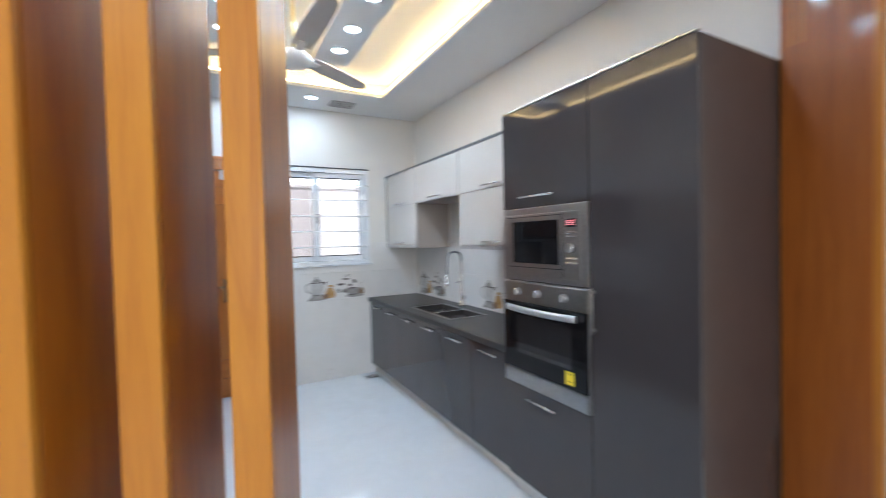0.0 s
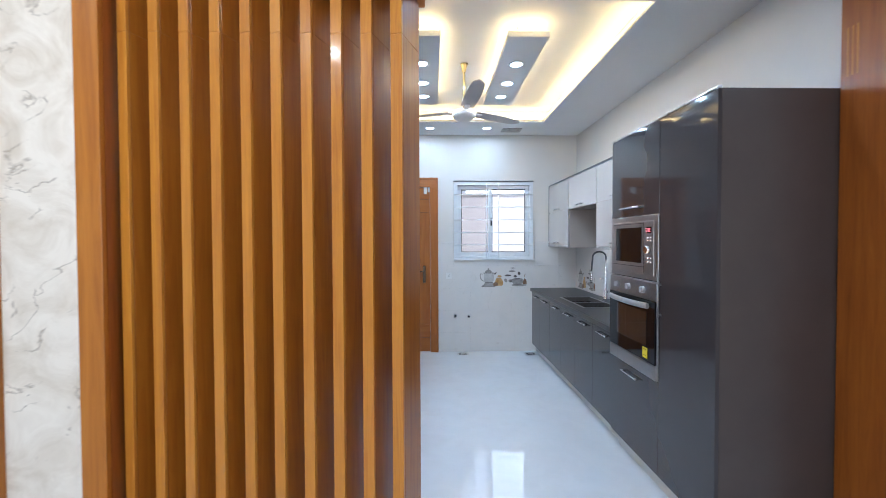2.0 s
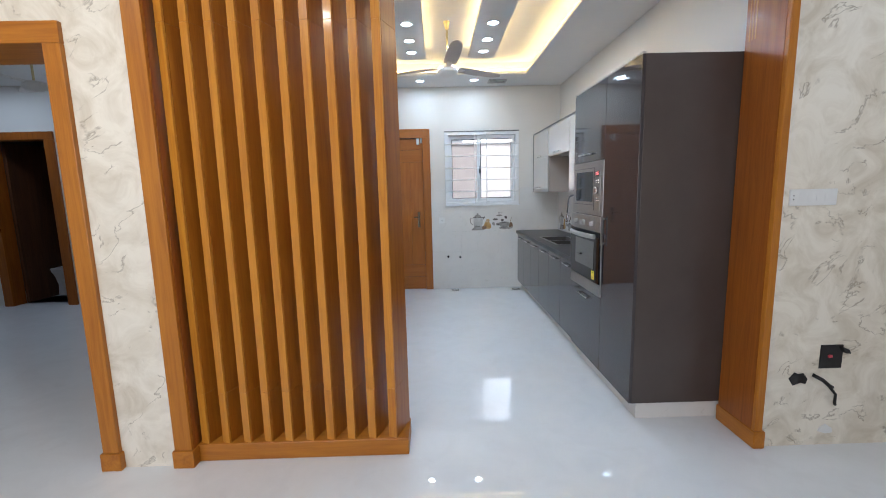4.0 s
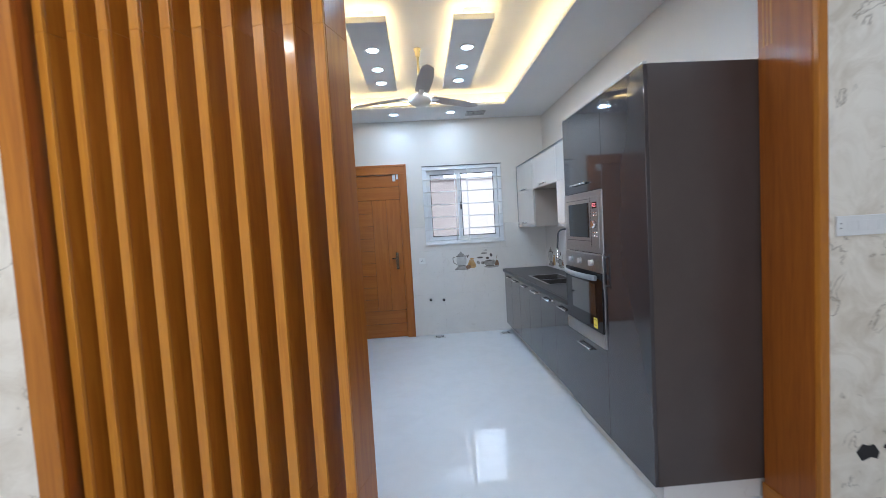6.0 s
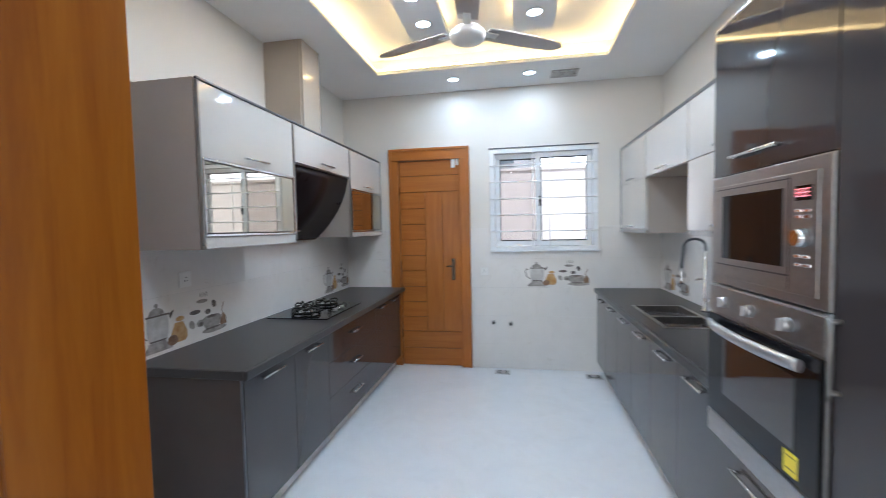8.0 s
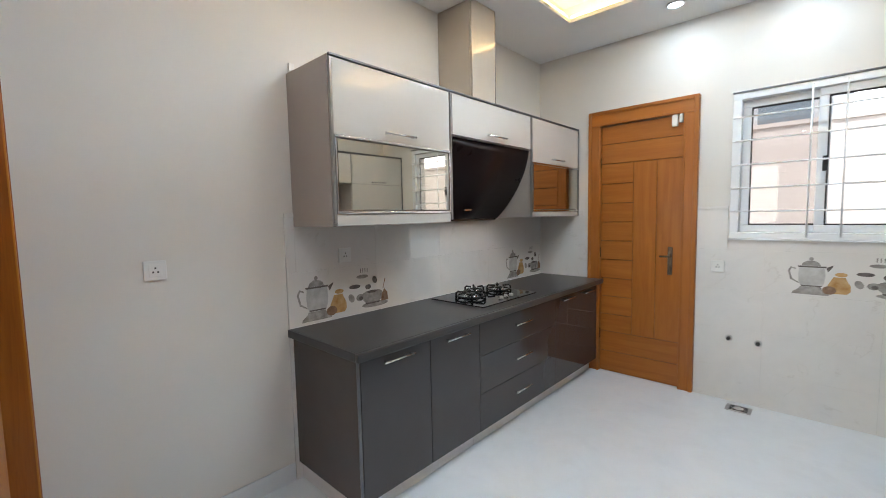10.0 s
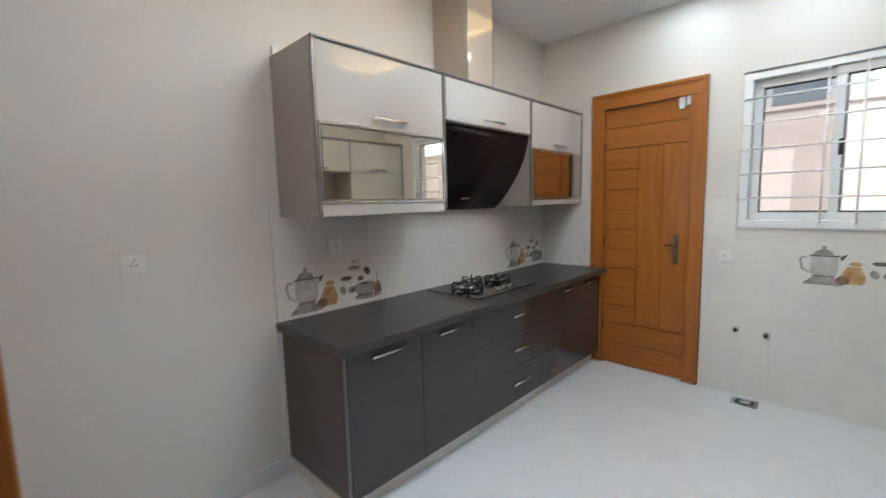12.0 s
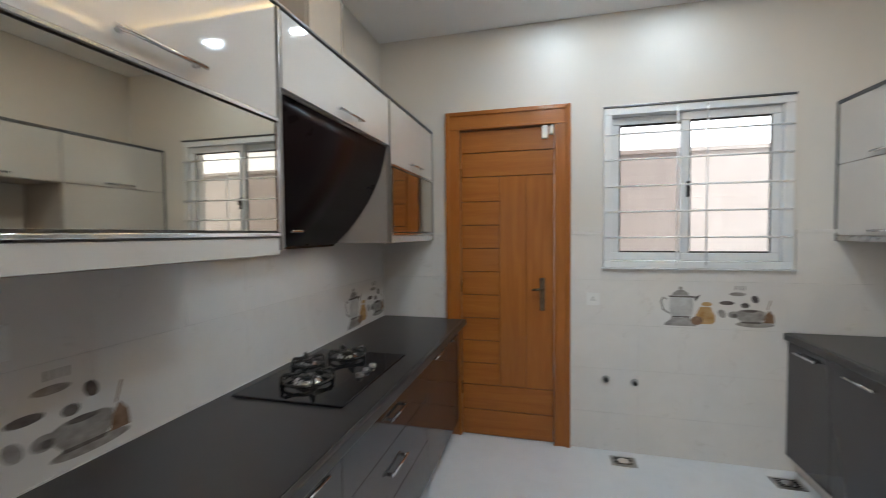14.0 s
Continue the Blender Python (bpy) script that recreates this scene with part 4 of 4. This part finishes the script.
fa = thing("kitchen_tap", (2.36, 3.5, 0.857), "tall chrome pull-down kitchen tap with a black hose", "tap")
tx, ty = 2.36, 3.5
bm = lathe([(0.028, 0.001), (0.028, 0.012), (0.02, 0.02), (0.018, 0.1), (0.0125, 0.11), (0.0115, 0.435)], (tx, ty, 0.857), 20)
part("post", bm, M_CHROME, fa)
arch = [(tx - 0.07 + 0.07 * math.cos(math.pi * k / 14), ty + 0.02 * (k / 14), 1.292 + 0.085 * math.sin(math.pi * k / 14) ** 0.6) for k in range(15)]
part("hose", tube(arch + [(tx - 0.146, ty + 0.021, 1.23), (tx - 0.15, ty + 0.022, 1.165)], 0.0095, 10), M_DARKALU, fa, "black sprung hose")
part("spray_head", lathe([(0.011, 0.0), (0.014, -0.03), (0.017, -0.085), (0.021, -0.105), (0.018, -0.112)], (tx - 0.15, ty + 0.022, 1.168), 16), M_CHROME, fa)
part("holder", tube([(tx, ty, 1.09), (tx - 0.03, ty + 0.006, 1.092), (tx - 0.06, ty + 0.01, 1.085)], 0.006, 8), M_CHROME, fa)
part("lever", tube([(tx, ty, 0.93), (tx - 0.01, ty - 0.05, 0.94), (tx - 0.015, ty - 0.09, 0.965)], 0.006, 8), M_CHROME, fa)

# ---- printed pictures on the tiles ----
M_INK = noisy("print_grey", (0.22, 0.20, 0.185), (0.44, 0.41, 0.38), 0.2, 26, 0, 0)
M_INKDARK = noisy("print_dark", (0.09, 0.075, 0.07), (0.22, 0.19, 0.175), 0.2, 30, 0, 0)
M_INKPALE = noisy("print_pale", (0.42, 0.40, 0.38), (0.60, 0.585, 0.57), 0.2, 16, 0, 0)
M_INKTAN = noisy("print_tan", (0.42, 0.22, 0.07), (0.60, 0.40, 0.20), 0.2, 24, 0, 0)
M_INKBROWN = noisy("print_brown", (0.16, 0.09, 0.05), (0.34, 0.22, 0.15), 0.2, 28, 0, 0)


def oval(u, z, a, b, turn=0.0, n=18):
    c, s = math.cos(turn), math.sin(turn)
    return [(u + a * math.cos(k * math.tau / n) * c - b * math.sin(k * math.tau / n) * s, z + a * math.cos(k * math.tau / n) * s + b * math.sin(k * math.tau / n) * c) for k in range(n)]


def turned(u, z, profile):
    return [(u + r, z + h) for r, h in profile] + [(u - r, z + h) for r, h in profile[::-1]]


POT = turned(0.155, 0, [(0.056, 0.075), (0.066, 0.10), (0.069, 0.15), (0.064, 0.195)])
PRINT = [
    ("pot_base", M_INK, [turned(0.15, 0, [(0.095, 0.012), (0.09, 0.028), (0.06, 0.05), (0.054, 0.066)])], 0),
    ("pot", M_INKPALE, [POT], 0),
    ("pot_rim", M_INKDARK, [turned(0.155, 0, [(0.07, 0.196), (0.074, 0.207)]), turned(0.155, 0, [(0.05, 0.067), (0.056, 0.075)]), [(0.226, 0.198), (0.262, 0.218), (0.258, 0.205), (0.236, 0.17)]], 0),
    ("pot_lid", M_INK, [turned(0.15, 0, [(0.05, 0.208), (0.042, 0.228), (0.018, 0.243)]), oval(0.15, 0.255, 0.012, 0.012)], 0),
    ("jug", M_INKTAN, [turned(0.292, 0, [(0.04, 0.03), (0.056, 0.05), (0.055, 0.085), (0.035, 0.125), (0.03, 0.14)]), oval(0.30, 0.157, 0.03, 0.014)], 0.0006),
    ("bread", M_INKBROWN, [oval(0.245, 0.05, 0.035, 0.028)], 0.0012),
    ("leaf", M_INKDARK, [oval(0.412, 0.168, 0.042, 0.013), oval(0.412, 0.168, 0.02, 0.006)][:1], 0),
    ("leaf", M_INK, [oval(0.385, 0.1, 0.02, 0.028, 0.5), oval(0.45, 0.095, 0.03, 0.022), oval(0.47, 0.225, 0.045, 0.012)], 0),
    ("berry", M_INKDARK, [oval(0.512, 0.155, 0.023, 0.016), oval(0.565, 0.195, 0.018, 0.024, 0.4), oval(0.455, 0.09, 0.016, 0.012)], 0.0006),
    ("saucer", M_INK, [oval(0.565, 0.038, 0.105, 0.018)], 0),
    ("cup", M_INK, [turned(0.545, 0, [(0.045, 0.045), (0.075, 0.075), (0.078, 0.115), (0.05, 0.128)])], 0.0006),
    ("cup_band", M_INKDARK, [turned(0.545, 0, [(0.05, 0.044), (0.06, 0.054)]), oval(0.54, 0.122, 0.04, 0.009)], 0.0012),
    ("cake", M_INKBROWN, [[(0.61, 0.05), (0.67, 0.05), (0.665, 0.1), (0.64, 0.13), (0.62, 0.095)]], 0.0009),
    ("stem", M_INKBROWN, [[(0.628, 0.13), (0.633, 0.13), (0.652, 0.19), (0.646, 0.192)]], 0),
    ("pot_handle", M_INK, [[(0.07, 0.19), (0.045, 0.2), (0.03, 0.17), (0.045, 0.11), (0.09, 0.085), (0.09, 0.092), (0.055, 0.118), (0.042, 0.168), (0.05, 0.187), (0.075, 0.18)]], 0),
    ("caption_bar", M_INK, [[(u, 0.25), (u + 0.006, 0.25), (u + 0.006, 0.276), (u, 0.276)] for u in (0.455, 0.472, 0.489, 0.506)], 0),
]


def tile_print(place, label):
    """A picture printed on the tiles; place turns (u along, z up, lift) into a point of the wall."""
    t = thing("tile_print", place(0.3, 0, 0), label, "tile picture", "printed tile pictures")
    for name, mat, shapes, lift in PRINT:
        for shape in shapes:
            bm = bmesh.new()
            lo = [bm.verts.new(place(u, z, 0.0004 + lift)) for u, z in shape]
            hi = [bm.verts.new(place(u, z, 0.0009 + lift)) for u, z in shape]
            for k in range(len(shape)):
                bm.faces.new((lo[k], lo[(k + 1) % len(shape)], hi[(k + 1) % len(shape)], hi[k]))
            bm.faces.new(hi)
            bm.faces.new(lo[::-1])
            bmesh.ops.recalc_face_normals(bm, faces=bm.faces)
            part(name, bm, mat, t)


LABEL = "printed coffee pot, jug and cup on white wall tiles"
tile_print(lambda u, z, d: (1.09 + u, YB - TK - d, 0.86 + z), LABEL)
tile_print(lambda u, z, d: (XL + TK + d, 1.985 + u, 0.862 + z), LABEL)
tile_print(lambda u, z, d: (XL + TK + d, 4.0 + u * 0.95, 0.862 + z), LABEL)
tile_print(lambda u, z, d: (XR - TK - d, 4.6 - u * 0.95, 0.862 + z), LABEL)
tile_print(lambda u, z, d: (XR - TK - d, 3.3 - u, 0.862 + z), LABEL)

# ---- small fittings ----
def socket(place, label):
    """A wall socket; place turns (u, z, lift) into a point."""
    t = thing("wall_socket", place(0, 0, 0), label, "socket", "wall sockets")

    def slab(u0, u1, z0, z1, d0, d1, bev):
        a, b = Vector(place(u0, z0, d0)), Vector(place(u1, z1, d1))
        return box(min(a.x, b.x), max(a.x, b.x), min(a.y, b.y), max(a.y, b.y), z0 + place(0, 0, 0)[2], z1 + place(0, 0, 0)[2], bev)

    part("plate", slab(-0.043, 0.043, -0.043, 0.043, 0.0003, 0.009, 0.003), M_PLASTIC, t)
    part("insert", slab(-0.024, 0.024, -0.026, 0.026, 0.0092, 0.012, 0.001), M_PLASTIC, t)
    for u, z in ((-0.009, -0.006), (0.009, -0.006), (0, 0.011)):
        part("hole", slab(u - 0.003, u + 0.003, z - 0.004, z + 0.004, 0.0115, 0.0123, 0), M_BLACK, t)


socket(lambda u, z, d: (XL + d, 1.375 + u, 1.243 + z), "white plastic socket on the tiled wall")
socket(lambda u, z, d: (XL + TK + d, 2.33 + u, 1.232 + z), "white plastic socket above the worktop")
socket(lambda u, z, d: (0.708 + u, YB - TK - d, 1.03 + z), "white plastic socket beside the door")
for x, z in ((0.793, 0.488), (0.972, 0.478)):
    t = thing("pipe_stub", (x, YB - TK, z), "capped metal water pipe end in the wall", "pipe", "pipe stubs")
    part("collar", cyl((x, YB - TK, z), (x, YB - TK - 0.008, z), 0.024, 0.02, 20), M_ALU, t)
    part("cap", cyl((x, YB - TK - 0.008, z), (x, YB - TK - 0.035, z), 0.014, 0.012, 12), M_IRON, t)
for x, y in ((0.885, 4.52), (1.775, 4.49)):
    t = thing("floor_drain", (x, y, 0), "square steel floor drain grate", "floor drain", "floor drains")
    part("frame", box(x - 0.078, x + 0.078, y - 0.06, y + 0.06, 0.0005, 0.004, 0.001), M_STEEL, t)
    for k in range(5):
        part("slot", box(x - 0.055, x + 0.055, y - 0.038 + 0.018 * k, y - 0.030 + 0.018 * k, 0.0042, 0.0052), M_BLACK, t)
    part("cover", lathe([(0.034, 0.0), (0.034, 0.002), (0.03, 0.003)], (x, y, 0.0054), 20), M_CHROME, t)
tagged(part("baseboard", box(XL, XL + 0.01, Y1 + 0.022, 1.963, 0.0, 0.1, 0.002), M_FLOOR), "pale grey tile baseboard", "baseboard", kind="structure")

# bright edges of the wall units over the hob
ed = thing("cabinet_trim", (UX, 2.44, 1.41), "thin metal edge trim framing the hob side wall cabinets", "cabinet trim")
for y in (2.0205, 2.8585, 3.807, 4.637):
    part("upright_strip", box(UX - 0.012, UX + 0.004, y, y + 0.013, 1.43, 2.2065, 0.002), M_TRIM, ed)
part("top_strip", box(UX - 0.012, UX + 0.004, 2.0205, 4.65, 2.2105, 2.222, 0.002), M_DARKALU, ed)
for y0, y1, z in ((2.036, 2.852, 1.838), (2.036, 2.852, 1.474), (3.825, 4.632, 1.852), (3.825, 4.632, 1.474)):
    part("cross_strip", box(UX - 0.012, UX + 0.006, y0, y1, z, z + 0.011, 0.002), M_CHROME, ed)
for y0 in (2.036, 2.842):
    part("cross_strip", box(UX - 0.01, UX + 0.005, y0, y0 + 0.01, 1.486, 1.837, 0.002), M_CHROME, ed)
part("corner_strip", box(RX - 0.004, RX + 0.016, 4.6455, 4.656, 1.416, 2.231, 0.002), M_DARKALU, thing("cabinet_trim", (RX, 4.65, 1.41), "dark metal corner strip of the sink side wall cabinets", "cabinet trim"))

# ---- hall wall: open boxes, wires and a pale strip ----
t = thing("switch_box", (2.765, Y0, 0.52), "open black switch box with loose wires in the marble", "switch box")
part("box_rim", box(2.705, 2.83, Y0 - 0.006, Y0 - 0.0005, 0.455, 0.59, 0.003), M_BLACK, t)
part("terminal", box(2.745, 2.765, Y0 - 0.016, Y0 - 0.006, 0.52, 0.535, 0.002), noisy("red_wire", (0.5, 0.06, 0.08), (0.6, 0.1, 0.12), 0.4, 20), t)
part("flap", prism([(2.80, 0.585), (2.84, 0.57), (2.85, 0.545), (2.82, 0.55)], Y0 - 0.03, Y0 - 0.007, "y"), M_BLACK, t)
t = thing("wall_hole", (2.60, Y0, 0.39), "ragged dark cable hole broken into the marble", "wall hole")
part("hole", prism([(2.545, 0.40), (2.575, 0.435), (2.60, 0.425), (2.625, 0.43), (2.65, 0.395), (2.64, 0.365), (2.61, 0.375), (2.57, 0.36)], Y0 - 0.004, Y0 - 0.0005, "y"), M_BLACK, t)
t = thing("loose_cable", (2.74, Y0, 0.38), "short black cables hanging out of the wall", "cable")
part("cable", tube([(2.675, Y0 - 0.004, 0.42), (2.71, Y0 - 0.03, 0.40), (2.76, Y0 - 0.02, 0.36), (2.79, Y0 - 0.005, 0.345)], 0.01, 8), M_BLACK, t)
part("cable", tube([(2.77, Y0 - 0.004, 0.355), (2.80, Y0 - 0.02, 0.31), (2.80, Y0 - 0.02, 0.26), (2.82, Y0 - 0.004, 0.24)], 0.007, 8), M_BLACK, t)
t = thing("plaster_dab", (2.775, Y0, 0.1), "white dab of plaster on the marble", "plaster")
part("dab", prism([(2.735, 0.085), (2.75, 0.11), (2.78, 0.125), (2.815, 0.10), (2.82, 0.075), (2.78, 0.07)], Y0 - 0.006, Y0 - 0.0003, "y"), M_PLASTIC, t)
t = thing("switch_plate", (2.575, Y0, 1.35), "long white plastic switch plate on the marble", "switch plate")
part("plate", box(2.452, 2.70, Y0 - 0.009, Y0 - 0.0003, 1.35, 1.435, 0.003), M_PLASTIC, t)
for x in (2.50, 2.545, 2.59, 2.635):
    part("switch", box(x, x + 0.04, Y0 - 0.0105, Y0 - 0.0092, 1.372, 1.414, 0.0006), M_PLASTIC, t)
for z in (1.38, 1.4):
    part("socket_hole", box(2.468, 2.474, Y0 - 0.0097, Y0 - 0.0091, z, z + 0.005), M_BLACK, t)

# ---- doorway, toilet in the unlit room beyond the next room ----
t = thing("door_2", (FX1, RY1, 0), "dark orange wooden door frame with its door standing open", "door", kind="structure")
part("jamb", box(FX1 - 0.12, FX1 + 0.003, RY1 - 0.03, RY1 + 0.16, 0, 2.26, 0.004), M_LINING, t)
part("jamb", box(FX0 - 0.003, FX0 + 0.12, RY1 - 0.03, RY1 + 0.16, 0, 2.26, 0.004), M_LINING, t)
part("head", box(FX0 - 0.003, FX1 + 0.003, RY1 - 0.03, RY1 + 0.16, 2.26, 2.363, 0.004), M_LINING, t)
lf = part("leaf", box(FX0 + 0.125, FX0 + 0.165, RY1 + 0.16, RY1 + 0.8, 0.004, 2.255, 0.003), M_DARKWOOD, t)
t = thing("toilet", (-5.3, RY1 + 0.75, 0), "white ceramic toilet in the unlit room", "toilet")
part("pedestal", lathe([(0.10, 0.001), (0.11, 0.02), (0.09, 0.15), (0.13, 0.3), (0.175, 0.37), (0.18, 0.4)], (-5.3, RY1 + 0.72, 0), 24), M_PLASTIC, t)
part("seat", lathe([(0.18, 0.401), (0.19, 0.41), (0.19, 0.425), (0.17, 0.432)], (-5.3, RY1 + 0.72, 0), 24), M_PLASTIC, t)
part("cistern", box(-5.49, -5.13, RY1 + 0.93, RY1 + 1.1, 0.38, 0.75, 0.02), M_PLASTIC, t)

# fluted ornament at the top of the posts
for k in range(3):
    y = 0.87 + 0.022 * k
    part("flute", box(2.368, 2.3715, y - 0.005, y + 0.005, 2.24, 2.46, 0.0015), M_WOOD, bpy.data.objects["door_lining"])

t = thing("bracket", (-0.79, 2.05, 2.22), "small white plastic bracket lying on the cabinet top", "bracket")
part("foot", box(-0.815, -0.765, 2.03, 2.06, 2.2225, 2.232, 0.002), M_PLASTIC, t)
part("upright", box(-0.815, -0.80, 2.03, 2.06, 2.232, 2.275, 0.002), M_PLASTIC, t)

# ---- wall tiles, each with its own edges ----
def tile_wall(name, label, place, u0, u1, blocked=()):
    """Rows of tiles from the floor up; place turns (u, z, lift) into a point; blocked: (u0, u1, z0, z1) left free."""
    base = tagged(new(name), label, "wall tiles", kind="structure")
    BASE[base] = Vector((0, 0, 0))
    rows = [(0.0, 0.26), (0.26, 0.56), (0.56, 0.86), (0.86, 1.16), (1.16, 1.463)]
    shapes = {}
    for z0, z1 in rows:
        cuts = [u0]
        while cuts[-1] < u1 - 0.001:
            cuts.append(min(u1, cuts[-1] + 0.6))
        for a, b in zip(cuts, cuts[1:]):
            spans = [(a, b, z0, z1)]
            for p, q, r, s in blocked:
                nxt = []
                for x0, x1, w0, w1 in spans:
                    if x1 <= p or x0 >= q or w1 <= r or w0 >= s:
                        nxt.append((x0, x1, w0, w1))
                        continue
                    if x0 < p:
                        nxt.append((x0, p, w0, w1))
                    if x1 > q:
                        nxt.append((q, x1, w0, w1))
                    if w0 < r:
                        nxt.append((max(x0, p), min(x1, q), w0, r))
                spans = nxt
            for x0, x1, w0, w1 in spans:
                if x1 - x0 < 0.01 or w1 - w0 < 0.01:
                    continue
                key = (round(x1 - x0, 4), round(w1 - w0, 4))
                if key not in shapes:
                    p, q = Vector(place(0.0002, 0.0002, 0)), Vector(place(x1 - x0 - 0.0002, w1 - w0 - 0.0002, TK))
                    o = Vector(place(0, 0, 0))
                    p, q = p - o, q - o
                    bm = box(min(p.x, q.x), max(p.x, q.x), min(p.y, q.y), max(p.y, q.y), p.z, q.z, 0.0005, seg=1)
                    me = bpy.data.meshes.new("tile")
                    bm.to_mesh(me)
                    bm.free()
                    me.materials.append(M_TILE)
                    shapes[key] = me
                ob = new("tile", shapes[key])
                ob.parent = base
                ob.location = place(x0, w0, 0)
    a, b = Vector(place(u0, 1.4635, 0)), Vector(place(u1, ZT, TK + 0.004))
    spans = [(u0, u1)]
    for p, q, r, s in blocked:
        if s > ZT:
            spans = [w for x0, x1 in spans for w in ((x0, min(x1, p)), (max(x0, q), x1)) if w[1] - w[0] > 0.01]
    for x0, x1 in spans:
        a, b = Vector(place(x0, 1.4635, 0)), Vector(place(x1, ZT, TK + 0.004))
        part("border_tile", box(min(a.x, b.x), max(a.x, b.x), min(a.y, b.y), max(a.y, b.y), 1.4635, ZT, 0.002), M_TILE, base, "slim white border tile")


tile_wall("wall_tiles_north", "white glazed wall tiles with faint brownish veins", lambda u, z, d: (u, YB - d, z), XL + TK, XR - TK,
          [(DX0 - 0.001, DX1 + 0.001, -1, 3), (WX0 - 0.022, WX1 + 0.032, WZ0 - 0.012, 3)])
tile_wall("wall_tiles_west", "white glazed wall tiles behind the hob counter", lambda u, z, d: (XL + d, u, z), 1.965, YB, [(2.018, 2.868, 1.41, 3), (3.812, 4.648, 1.428, 3), (2.868, 3.812, 1.41, 3)])
tile_wall("wall_tiles_east", "white glazed wall tiles behind the sink counter", lambda u, z, d: (XR - d, u, z), 2.05, YB, [(2.05, 3.023, 1.413, 3), (3.852, YB, 1.413, 3)])
